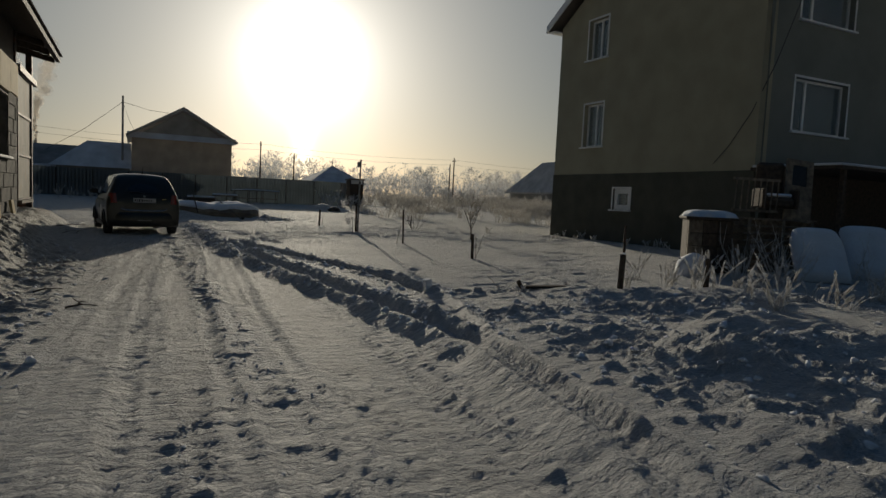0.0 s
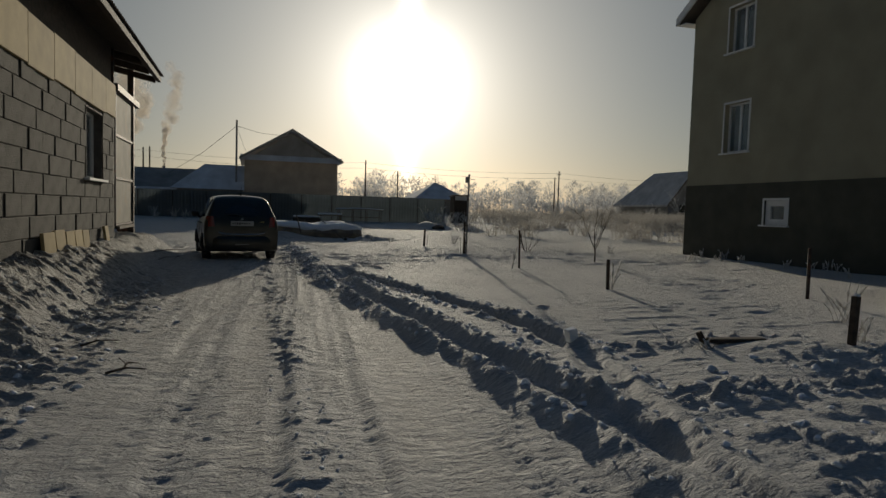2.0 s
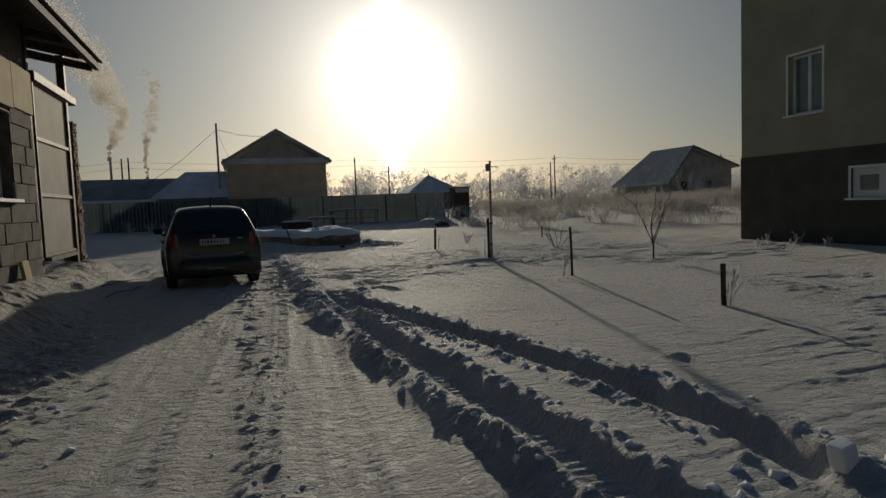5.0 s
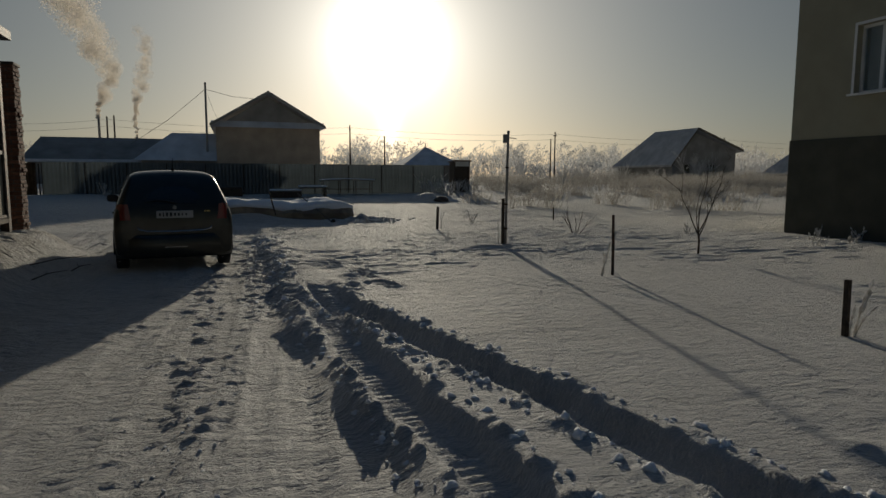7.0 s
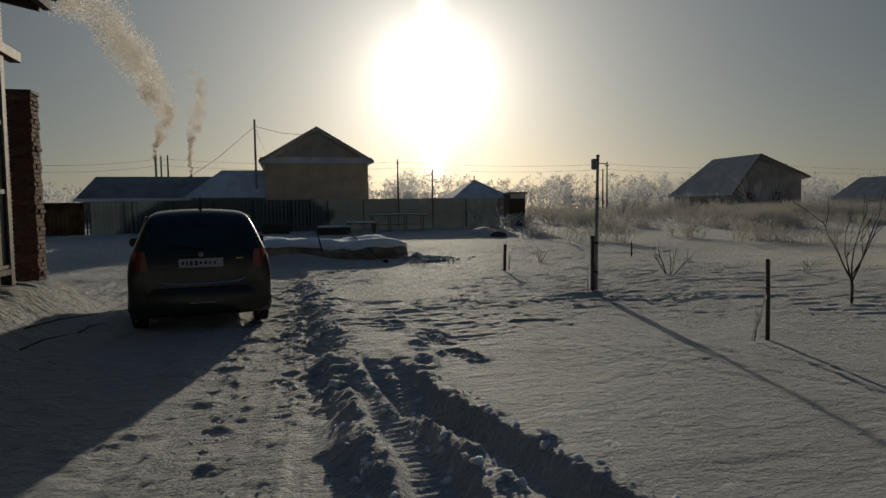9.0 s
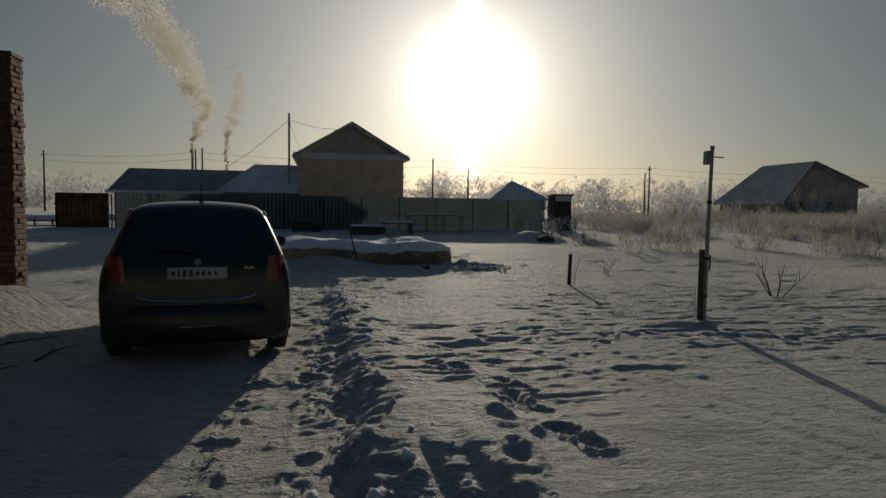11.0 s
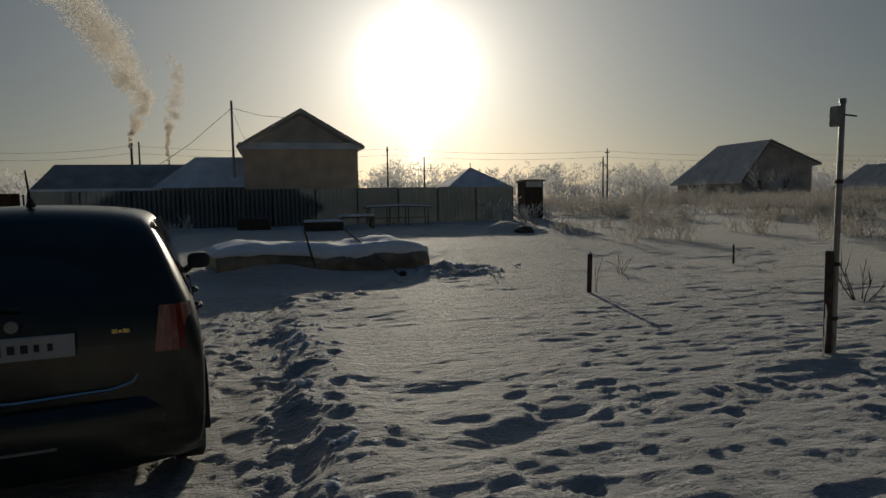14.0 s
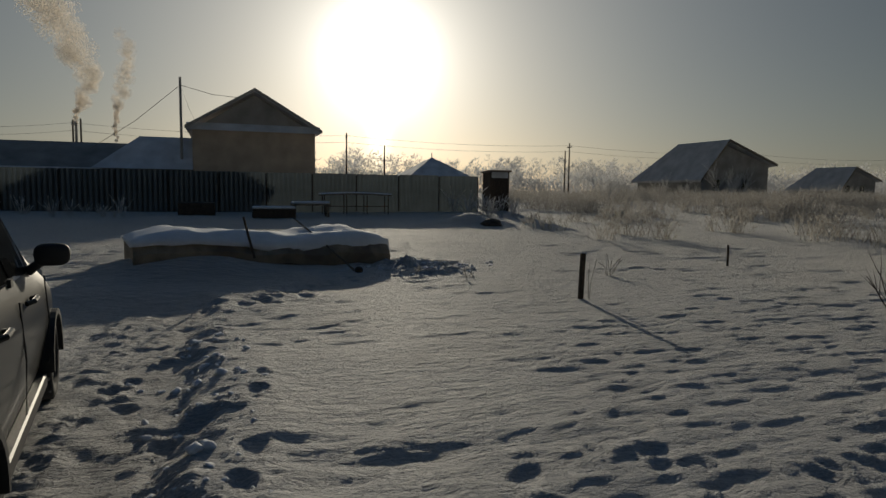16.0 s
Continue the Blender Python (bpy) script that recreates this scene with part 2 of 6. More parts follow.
M = {
    "snow": mat("snow", (0.74, 0.755, 0.78), 0.8, spec=0.1, vary=0.04, scale=3, bump=0.5, fine=25),
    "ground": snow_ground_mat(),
    "frost": rime_mat("frosted_stalk", (0.31, 0.27, 0.215), (0.60, 0.59, 0.57), 9.0, 0.4),
    "rime": rime_mat("white_rime", (0.56, 0.53, 0.49), (0.84, 0.84, 0.84), 14.0, 0.45),
    "frost_tree": rime_mat("frosted_twig", (0.66, 0.64, 0.61), (0.84, 0.84, 0.84), 0.12, 0.5),
    "smoke": rime_mat("smoke", (0.97, 0.92, 0.85), (0.98, 0.95, 0.90), 0.2, 0.55),
    "bark": mat("bark", (0.10, 0.075, 0.055), 0.85, vary=0.3, scale=20, fine=90, bump=0.5, alt=(0.55, 0.55, 0.55), alt_scale=8, alt_at=0.66),
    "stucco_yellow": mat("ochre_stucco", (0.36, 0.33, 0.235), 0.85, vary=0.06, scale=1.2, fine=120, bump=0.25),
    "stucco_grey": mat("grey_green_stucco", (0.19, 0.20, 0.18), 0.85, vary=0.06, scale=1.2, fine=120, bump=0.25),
    "plinth": mat("dark_plinth", (0.085, 0.082, 0.06), 0.85, vary=0.1, scale=2, fine=80, bump=0.3),
    "white": mat("white_plastic", (0.78, 0.78, 0.77), 0.4, vary=0.04, bump=0.02),
    "pane": glass_mat("window_pane", (0.75, 0.82, 0.85)),
    "curtain": mat("pale_curtain", (0.45, 0.45, 0.43), 0.9, vary=0.1, scale=4, bump=0.1),
    "dark_room": mat("dark_interior", (0.05, 0.05, 0.05), 0.9, vary=0.1, bump=0),
    "roof_metal": mat("roof_sheet", (0.16, 0.13, 0.11), 0.5, metal=0.3, vary=0.1, scale=2, bump=0.1),
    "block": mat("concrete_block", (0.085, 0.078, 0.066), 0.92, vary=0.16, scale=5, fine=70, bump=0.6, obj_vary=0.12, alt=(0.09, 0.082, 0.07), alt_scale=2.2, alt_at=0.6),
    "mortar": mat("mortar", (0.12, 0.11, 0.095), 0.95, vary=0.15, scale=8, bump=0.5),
    "foam": mat("insulation_board", (0.44, 0.34, 0.17), 0.8, spec=0.15, vary=0.07, scale=3, bump=0.1, obj_vary=0.12),
    "dark_wood": mat("dark_wood", (0.07, 0.05, 0.035), 0.8, vary=0.25, scale=12, fine=80, bump=0.4),
    "grey_wood": mat("weathered_wood", (0.20, 0.165, 0.125), 0.85, vary=0.25, scale=9, fine=80, bump=0.5, obj_vary=0.15),
    "steel_dark": mat("rusty_dark_steel", (0.06, 0.048, 0.042), 0.65, metal=0.4, vary=0.25, scale=12, bump=0.3, alt=(0.12, 0.055, 0.03), alt_scale=7, alt_at=0.58),
    "sheet": mat("gate_sheet", (0.25, 0.225, 0.17), 0.8, metal=0.0, vary=0.1, scale=2, bump=0.12, alt=(0.26, 0.2, 0.13), alt_scale=2.5, alt_at=0.64),
    # red brick with the pillar's shade worked into its base colour
    "brick": mat("shade_darkened_red_brick", (0.15, 0.07, 0.045), 0.9, vary=0.2, scale=14, fine=90, bump=0.6, obj_vary=0.3),
    # far walls: base colours lightened to stand in for the haze
    "brick_far": mat("haze_lightened_brown_brick", (0.45, 0.37, 0.29), 0.9, vary=0.1, scale=0.8, bump=0.2),
    "wall_far": mat("haze_lightened_grey_timber", (0.31, 0.295, 0.275), 0.9, vary=0.15, scale=0.6, bump=0.2),
    "fence": mat("fence_sheet", (0.20, 0.225, 0.24), 0.8, metal=0.0, vary=0.06, scale=1.5, bump=0.1, obj_vary=0.04),
    "roof_old": mat("weathered_roof", (0.50, 0.495, 0.485), 0.85, vary=0.10, scale=0.8, bump=0.2),
    # snow and frost on far roofs, whitened further in place of haze
    "roof_snow": mat("haze_lightened_frosted_roof", (0.70, 0.71, 0.73), 0.8, vary=0.12, scale=0.7, bump=0.2),
    "pole": mat("galvanised_pipe", (0.30, 0.29, 0.28), 0.5, metal=0.6, vary=0.12, scale=10, bump=0.1),
    "wire": mat("wire", (0.05, 0.05, 0.05), 0.6, vary=0.1, bump=0),
    "tarp": mat("brown_tarp", (0.30, 0.25, 0.18), 0.7, vary=0.2, scale=3, bump=0.4, alt=(0.14, 0.11, 0.08), alt_scale=1.6, alt_at=0.55),
    # silver-beige body colour lowered to near black to carry the tail's shade
    "car": mat("shade_darkened_silver_paint", (0.028, 0.0275, 0.023), 0.3, metal=0.5, vary=0.03, scale=5, bump=0.0, alt=(0.05, 0.048, 0.042), alt_scale=3.5, alt_at=0.64, alt_soft=0.15, coat=0.25),
    "tyre": mat("rubber", (0.025, 0.025, 0.027), 0.85, vary=0.15, bump=0.3, alt=(0.5, 0.5, 0.52), alt_scale=12, alt_at=0.68),
    "rim": mat("wheel_rim", (0.35, 0.35, 0.35), 0.4, metal=0.8, vary=0.05, bump=0),
    "black": mat("black_plastic", (0.02, 0.02, 0.021), 0.55, vary=0.1, bump=0.1),
    "car_glass": mat("tinted_car_glass", (0.012, 0.013, 0.014), 0.06, vary=0.02, bump=0, spec=0.6),
    "lamp_red": mat("red_lens", (0.20, 0.015, 0.011), 0.2, vary=0.05, bump=0, coat=0.6),
    "plate": mat("plate_white", (0.42, 0.42, 0.41), 0.5, vary=0.05, bump=0),
    "chrome": mat("chrome", (0.6, 0.6, 0.6), 0.15, metal=1.0, vary=0.02, bump=0),
    "gold": mat("brassy_badge", (0.55, 0.42, 0.16), 0.3, metal=0.9, vary=0.02, bump=0),
}

loose = M["snow"].node_tree.nodes["Principled BSDF"].inputs
loose["Subsurface Weight"].default_value, loose["Subsurface Scale"].default_value = 0.6, 0.03
loose["Subsurface Radius"].default_value = (1.0, 1.0, 1.1)


# ---- mesh helpers ----
def part(name, bm, material, parent=None, label="", smooth=False):
    me = bpy.data.meshes.new(name)
    bm.to_mesh(me)
    bm.free()
    me.materials.append(M[material])
    if smooth:
        me.shade_smooth()
    ob = new(name, me)
    if parent is not None:
        ob.parent = parent
    return tagged(ob, label)


def thing(name, label, category, at=(0, 0, 0), rz=0, group="", kind=""):
    ob = new(name)
    ob.empty_display_size = 0.1
    ob.matrix_world = pose(*at, 0, 0, rz)
    return tagged(ob, label, category, group, kind)


def box(bm, lo, hi, m=None, bevel=0.0):
    lo, hi = Vector(lo), Vector(hi)
    g = bmesh.ops.create_cube(bm, size=1.0)
    vs = g["verts"]
    for v in vs:
        v.co = Vector((lo[k] + (v.co[k] + 0.5) * (hi[k] - lo[k]) for k in range(3)))
        if m is not None:
            v.co = m @ v.co
    if bevel:
        es = list({e for v in vs for e in v.link_edges})
        bmesh.ops.bevel(bm, geom=es, offset=bevel, segments=1, affect="EDGES")
    return bm


def boxes(*pairs, bevel=0.0, m=None):
    bm = bmesh.new()
    for lo, hi in pairs:
        box(bm, lo, hi, m, bevel)
    return bm


def tube(bm, points, radii, seg=8, caps=True):
    """A round bar through points, with a radius at each."""
    rings = []
    points = [Vector(p) for p in points]
    for k, p in enumerate(points):
        d = (points[min(k + 1, len(points) - 1)] - points[max(k - 1, 0)]).normalized()
        q = d.to_track_quat("Z", "Y")
        r = radii[k] if isinstance(radii, (list, tuple)) else radii
        rings.append([bm.verts.new(p + q @ Vector((r * math.cos(a), r * math.sin(a), 0))) for a in [2 * math.pi * s / seg for s in range(seg)]])
    for a, b in zip(rings, rings[1:]):
        for s in range(seg):
            bm.faces.new((a[s], a[(s + 1) % seg], b[(s + 1) % seg], b[s]))
    if caps:
        bm.faces.new(rings[0][::-1])
        bm.faces.new(rings[-1])
    return bm


def loft(bm, rings, closed=True, caps=True):
    vs = [[bm.verts.new(p) for p in r] for r in rings]
    n = len(vs[0])
    for a, b in zip(vs, vs[1:]):
        for s in range(n if closed else n - 1):
            bm.faces.new((a[s], a[(s + 1) % n], b[(s + 1) % n], b[s]))
    if caps:
        bm.faces.new(vs[0][::-1])
        bm.faces.new(vs[-1])
    bmesh.ops.recalc_face_normals(bm, faces=bm.faces)
    return bm


def prism(bm, outline, axis, lo, hi):
    """A flat outline of two coordinates, extruded along an axis from lo to hi."""
    def put(p, d):
        return {"x": (d, p[0], p[1]), "y": (p[0], d, p[1]), "z": (p[0], p[1], d)}[axis]
    return loft(bm, [[put(p, d) for p in outline] for d in (lo, hi)])


# ---- ground ----
def lattice(ix, iy, seed):
    h = (ix.astype(np.int64) * 374761393 + iy.astype(np.int64) * 668265263 + seed * 974634521) & 0x7FFFFFFF
    h = ((h ^ (h >> 13)) * 1274126177) & 0x7FFFFFFF
    return ((h ^ (h >> 16)) & 0xFFFF) / 65535.0 * 2 - 1


def vnoise(x, y, seed):
    ix, iy = np.floor(x), np.floor(y)
    fx, fy = x - ix, y - iy
    fx, fy = fx * fx * fx * (fx * (fx * 6 - 15) + 10), fy * fy * fy * (fy * (fy * 6 - 15) + 10)
    a, b = lattice(ix, iy, seed), lattice(ix + 1, iy, seed)
    c, d = lattice(ix, iy + 1, seed), lattice(ix + 1, iy + 1, seed)
    return (a + (b - a) * fx) + ((c + (d - c) * fx) - (a + (b - a) * fx)) * fy


def fbm(x, y, scale, seed, octaves=4, gain=0.5):
    out, amp, f = 0.0, 1.0, 1.0 / scale
    for k in range(octaves):
        out = out + amp * vnoise(x * f + 13.7 * k, y * f - 7.3 * k, seed + k)
        amp, f = amp * gain, f * 2.03
    return out


def smooth(v, lo, hi):
    t = np.clip((v - lo) / (hi - lo), 0, 1)
    return t * t * (3 - 2 * t)


def bump_at(x, y, cx, cy, r, h, stretch=1.0):
    return h * np.exp(-(((x - cx) / r) ** 2 + ((y - cy) / (r * stretch)) ** 2))


RUT_A = ((2.0, 17.0), (2.2, 15.5), (2.6, 13.5), (3.15, 11.4), (3.45, 9.8), (3.6, 8.4), (3.42, 7.2), (3.1, 6.0), (2.75, 4.6), (2.5, 3.0), (2.3, 0.5), (2.2, -6))
RUT_B = ((1.9, 16.5), (2.03, 14.8), (2.2, 12.0), (2.4, 9.8), (2.58, 8.0), (2.7, 6.6), (2.8, 5.3), (2.6, 3.6), (2.1, 1.4), (1.6, -2), (1.5, -6))


# edge of the drive, the strip of crumbs between the wheels and the ridge pushed up at the bend, as (x, y)
EDGE = ((1.8, 15.0), (2.15, 16.0), (2.4, 17.4), (2.42, 17.9), (2.55, 18.4), (2.8, 19.0), (2.78, 19.7), (2.63, 20.4), (2.15, 21.4), (1.53, 22.35), (0.75, 23.5), (-0.5, 24.6), (-3.5, 26.0), (-8.0, 27.0))
CRUMBS = ((0.84, 4.0), (0.86, 7.0), (0.78, 8.3), (0.60, 10.0), (0.57, 12.5), (0.60, 14.2), (0.45, 16.5), (0.3, 19.0))
RIDGE = ((2.75, 14.6), (2.95, 15.8), (3.05, 17.0), (3.10, 17.7), (3.19, 18.5))


def prints(x, y, z, seed, count, place, deep, size):
    """Footprints: steep-sided hollows with a little rim of thrown-up snow."""
    rng = random.Random(seed)
    z = z.copy()
    for k in range(count):
        fx, fy = place(rng, k, k / max(1, count - 1))
        a, r, d = rng.uniform(-0.7, 0.7), size * rng.uniform(0.75, 1.25), deep * rng.uniform(0.55, 1.15)
        at = np.nonzero((np.abs(x - fx) < 3 * r) & (np.abs(y - fy) < 3 * r))
        if not len(at[0]):
            continue
        dx, dy = x[at] - fx, y[at] - fy
        u = (dx * math.cos(a) + dy * math.sin(a)) / (r * 0.62)
        v = (dy * math.cos(a) - dx * math.sin(a)) / r
        q = u * u + v * v
        q = q * (1 + 0.5 * fbm(x[at], y[at], 0.10, seed, 2))
        z[at] += 0.4 * d * np.exp(-((np.sqrt(np.maximum(q, 0)) - 1.45) / 0.35) ** 2) - d * np.exp(-q * q)
    return z


def rut_x(path, y):
    ys = np.array([p[1] for p in path][::-1])
    xs = np.array([p[0] for p in path][::-1])
    return np.interp(y, ys, xs)


def height(x, y):
    """Height of the snow, and how far it is packed by wheels and mixed with grit."""
    base = 0.16 + 0.021 * np.clip(y - 28, 0, 32) + 0.03 * fbm(x, y, 9.0, 3, 3) + 0.012 * fbm(x, y, 1.7, 5, 3)
    near = np.exp(-(np.maximum(0, np.abs(y - 18) - 26) / 12) ** 2) * np.exp(-(np.maximum(0, np.abs(x - 5) - 14) / 8) ** 2)
    # wind ripples across the open yard
    rip = fbm(x * 0.34 + y * 0.12, y * 1.3, 0.17, 11, 3)
    calm = 0.35 + 0.65 * smooth(fbm(x, y, 3.1, 13, 2), -0.3, 0.5)
    base = base + near * 0.011 * calm * np.sign(rip) * np.abs(rip) ** 1.2
    base = base + near * 0.008 * calm * np.maximum(0, fbm(x * 0.7, y * 1.9, 0.6, 17, 3) - 0.3)
    step = fbm(x * 0.55 + y * 0.2, y * 1.5 - x * 0.15, 0.15, 19, 3)
    base = base + near * 0.007 * calm * np.tanh(3.5 * np.maximum(0, step - 0.05))
    # scarps and hollows that the wind has cut, deeper out in the open
    bare = near * (0.16 + 0.84 * smooth(y, 12.5, 18.5)) * (0.45 + 0.55 * smooth(fbm(x, y, 2.4, 14, 2), -0.4, 0.4))
    cutn = fbm(x * 0.45 + y * 0.10, y * 1.7, 0.30, 81, 4, 0.55)
    base = base - bare * 0.017 * np.tanh(2.6 * np.maximum(0, cutn - 0.12))
    cutm = fbm(x * 0.5 - y * 0.06, y * 1.5, 0.85, 82, 3, 0.5)
    base = base - bare * 0.018 * np.tanh(2.4 * np.maximum(0, cutm - 0.34)) + bare * 0.012 * np.maximum(0, -cutm - 0.2)
    # the drive: packed snow, its edges
    right = rut_x(EDGE, y) + 0.07 * fbm(y, y * 0, 0.8, 21, 3)
    right = np.where(y < 15.0, rut_x(RUT_B, y) - 0.25 + 0.1 * fbm(y, y * 0, 1.0, 23, 2), right)
    left = -1.55 + 0.25 * fbm(y, y * 0, 2.2, 25, 3)
    left = np.where(y > 21, -1.55 - (y - 21) * 3.0, left)
    road = smooth(x, left - 0.25, left + 0.35) * (1 - smooth(x, right - 0.24, right + 0.06)) * (1 - smooth(y, 25.2, 26.4))
    along = x - 0.06 * y
    tread = 0.020 * fbm(along, y * 0.06, 0.20, 31, 4) + 0.005 * fbm(x, y, 0.12, 33, 3) + 0.006 * np.maximum(0, fbm(x, y, 0.22, 35, 3) - 0.2)
    lane = np.exp(-((along - 0.05) / 0.24) ** 2) + np.exp(-((along - 1.25) / 0.26) ** 2)
    crumb = np.exp(-((x - rut_x(CRUMBS, y)) / 0.17) ** 4) * (0.45 + 0.55 * smooth(fbm(x, y, 0.8, 36, 2), -0.4, 0.3))
    knobs = 0.0
    for c, w, ph in ((-0.32, 0.085, 0.0), (0.34, 0.07, 1.0), (0.90, 0.075, 2.0), (1.62, 0.08, 0.5), (1.86, 0.07, 1.7)):
        off = along - c - 0.05 * np.sin(y * 0.5 + ph)
        tyre = np.exp(-(off / w) ** 6)
        lug = np.sin((y + 0.5 * np.abs(off)) * 2 * math.pi / 0.105 + ph)
        knobs = knobs + tyre * (0.0042 * np.tanh(2 * lug) * (0.3 + 0.7 * smooth(fbm(x, y, 0.9, 38, 2), -0.3, 0.3)) - 0.008) + 0.008 * np.exp(-((np.abs(off) - w * 1.15) / 0.025) ** 2)
    drive = 0.055 + tread * (1 - 0.85 * np.clip(lane, 0, 1)) - 0.012 * lane + knobs + crumb * (0.006 + 0.026 * np.maximum(0, fbm(x, y, 0.10, 37, 4, 0.6) - 0.05))
    drive = drive + smooth(y, 12.5, 15) * (0.02 * np.maximum(0, fbm(x, y * 0.8, 0.17, 39, 3)) + 0.015 * np.maximum(0, fbm(x, y, 0.5, 45, 2)))
    # broken, scuffed patches and hollows in the packed snow
    patch = smooth(fbm(x, y * 0.5, 0.9, 83, 3), -0.05, 0.45)
    drive = drive + patch * (0.011 * np.maximum(0, fbm(x, y * 1.2, 0.09, 85, 4, 0.6) - 0.05) - 0.003)
    # bank and tumbled lumps along the edge of the drive
    lumpy = np.maximum(0, fbm(x, y, 0.24, 41, 4) + 0.1)
    edge = np.exp(-((x - right + 0.02) / 0.26) ** 2) * (y < 26)
    z = base * (1 - road) + drive * road
    z = z + edge * 0.030 * lumpy * (0.35 + 0.65 * smooth(y, 14.5, 16.5))
    z = z + 0.06 * np.exp(-((x - right - 0.24) / 0.30) ** 2) * smooth(y, 14.5, 16.5) * (1 - smooth(y, 22, 24))
    inner = np.exp(-((x - right + 0.35) / 0.30) ** 2) * smooth(y, 13.5, 16) * (1 - smooth(y, 23.5, 25))
    z = z + inner * 0.026 * lumpy
    # two wheel ruts that leave the drive
    for path, seed, end, deep in ((RUT_A, 51, 7.5, 0.17), (RUT_B, 55, 4.7, 0.12)):
        cx = rut_x(path, y) + 0.03 * fbm(y, y * 0, 0.5, seed, 2)
        d = x - cx
        on = smooth(y, end, end + 0.7) * (1 - smooth(y, 14.2, 16.5))
        tail = smooth(y, 0.5, 1.5) * (1 - smooth(y, end, end + 0.7))
        lug = np.tanh(2 * np.sin((y + 0.6 * np.abs(d)) * 2 * math.pi / 0.085))
        z = z - tail * (0.028 + 0.004 * lug) * np.exp(-(d / 0.13) ** 6) + tail * 0.03 * np.exp(-((np.abs(d) - 0.19) / 0.06) ** 2)
        z = z - on * deep * np.exp(-(d / 0.17) ** 8)
        z = z + on * np.exp(-((np.abs(d) - 0.26) / 0.09) ** 2) * (0.012 + 0.045 * np.maximum(0, fbm(x, y, 0.13, seed + 2, 3)))
        z = z + on * np.exp(-(d / 0.12) ** 4) * 0.01 * np.sin(y * 2 * math.pi / 0.09)
    # the slab of pushed snow at the bend, ending in a sharp ridge, and the trodden gap behind it
    xr = rut_x(RIDGE, y)
    slab = smooth(y, 14.6, 16.2) * (1 - smooth(y, 18.35, 18.6))
    z = z + slab * 0.065 * smooth(x, right, xr) * (1 - smooth(x, xr, xr + 0.07))
    gap = np.exp(-(((y - 18.85) - 0.33 * (x - 2.9)) / 0.17) ** 4) * smooth(x, 2.55, 2.85) * (1 - smooth(x, 3.6, 4.0))
    z = z - gap * 0.06
    z = prints(x, y, z, 401, 44, lambda r, k, s: (3.5 + 4.6 * s + r.gauss(0, 0.14), 19.25 - 0.45 * s + r.gauss(0, 0.24)), 0.020, 0.10)
    z = prints(x, y, z, 402, 34, lambda r, k, s: (float(rut_x(EDGE, np.array([15.2 + 7.0 * s]))[0]) - 0.05 + r.gauss(0, 0.22), 15.2 + 7.0 * s), 0.034, 0.11)
    z = prints(x, y, z, 403, 12, lambda r, k, s: (2.4 + r.uniform(0, 0.75), 15.6 + 2.4 * s), 0.048, 0.11)
    z = prints(x, y, z, 405, 30, lambda r, k, s: (4.2 - 2.6 * s + r.gauss(0, 0.16), 27.3 - 2.6 * s + r.gauss(0, 0.16)), 0.03, 0.15)
    z = z + bump_at(x, y, 6.15, 19.62, 0.5, 0.06, 0.35)
    # faint curved lines dragged across the yard
    for c in (0.0, 0.10, 0.34, 0.62, 1.1):
        d = (x - 3.25 - c) - 0.24 * (19.0 - y) - (0.02 + 0.012 * c) * (19.0 - y) ** 2
        z = z + near * (0.007 * np.exp(-(d / 0.05) ** 2) - 0.007 * np.exp(-((d + 0.09) / 0.055) ** 2)) * smooth(y, 12.5, 14.5) * (1 - smooth(y, 18.2, 19.0))
    # tumbled, dug-over snow to the side of the drive, and its mounds
    rough = smooth(x, rut_x(RUT_A, y) + 0.15, rut_x(RUT_A, y) + 0.9) * (1 - smooth(y, 5.9, 7.4)) * (1 - smooth(x, 13, 18))
    z = z + rough * (0.05 + 0.075 * np.maximum(0, fbm(x, y, 0.7, 61, 3)) + 0.050 * np.maximum(0, fbm(x, y, 0.12, 63, 4, 0.6) - 0.05) * smooth(fbm(x, y, 1.1, 64, 2), -0.35, 0.3) + 0.03 * fbm(x, y, 1.9, 65, 2))
    rows = np.exp(-((y - 5.8 + 0.05 * (x - 3.3)) / 0.22) ** 2) * smooth(x, 3.1, 3.6) * (1 - smooth(x, 8, 10)) + np.exp(-((y - 7.45) / 0.18) ** 2) * smooth(x, 3.6, 3.9) * (1 - smooth(x, 5.6, 6.6))
    z = z + rows * 0.075 * np.maximum(0, fbm(x, y, 0.13, 67, 4, 0.6) + 0.1)
    z = z + bump_at(x, y, 5.3, 6.85, 0.8, 0.11, 0.7) + bump_at(x, y, 6.4, 6.7, 1.2, 0.08, 0.8) + bump_at(x, y, 8.0, 6.3, 1.4, 0.06, 0.9)
    z = z + bump_at(x, y, 5.0, 4.0, 0.55, 0.22) + bump_at(x, y, 4.1, 3.4, 0.5, 0.18) + bump_at(x, y, 6.6, 3.3, 0.7, 0.18, 0.7) + bump_at(x, y, 3.6, 7.75, 0.10, 0.12)
    z = z + bump_at(x, y, 4.32, 10.0, 0.12, 0.05) + bump_at(x, y, 10.5, 38.6, 0.9, 0.38, 0.9)
    # snow drifted against the tall house, and the trodden field behind the yard
    z = z + 0.10 * np.exp(-((x - 13.9) / 1.0) ** 2) * smooth(y, 9, 12) * (1 - smooth(y, 20, 22))
    z = z + 0.08 * smooth(x, 6, 10) * smooth(y, 5, 9.5) * (1 - smooth(y, 9.5, 15))
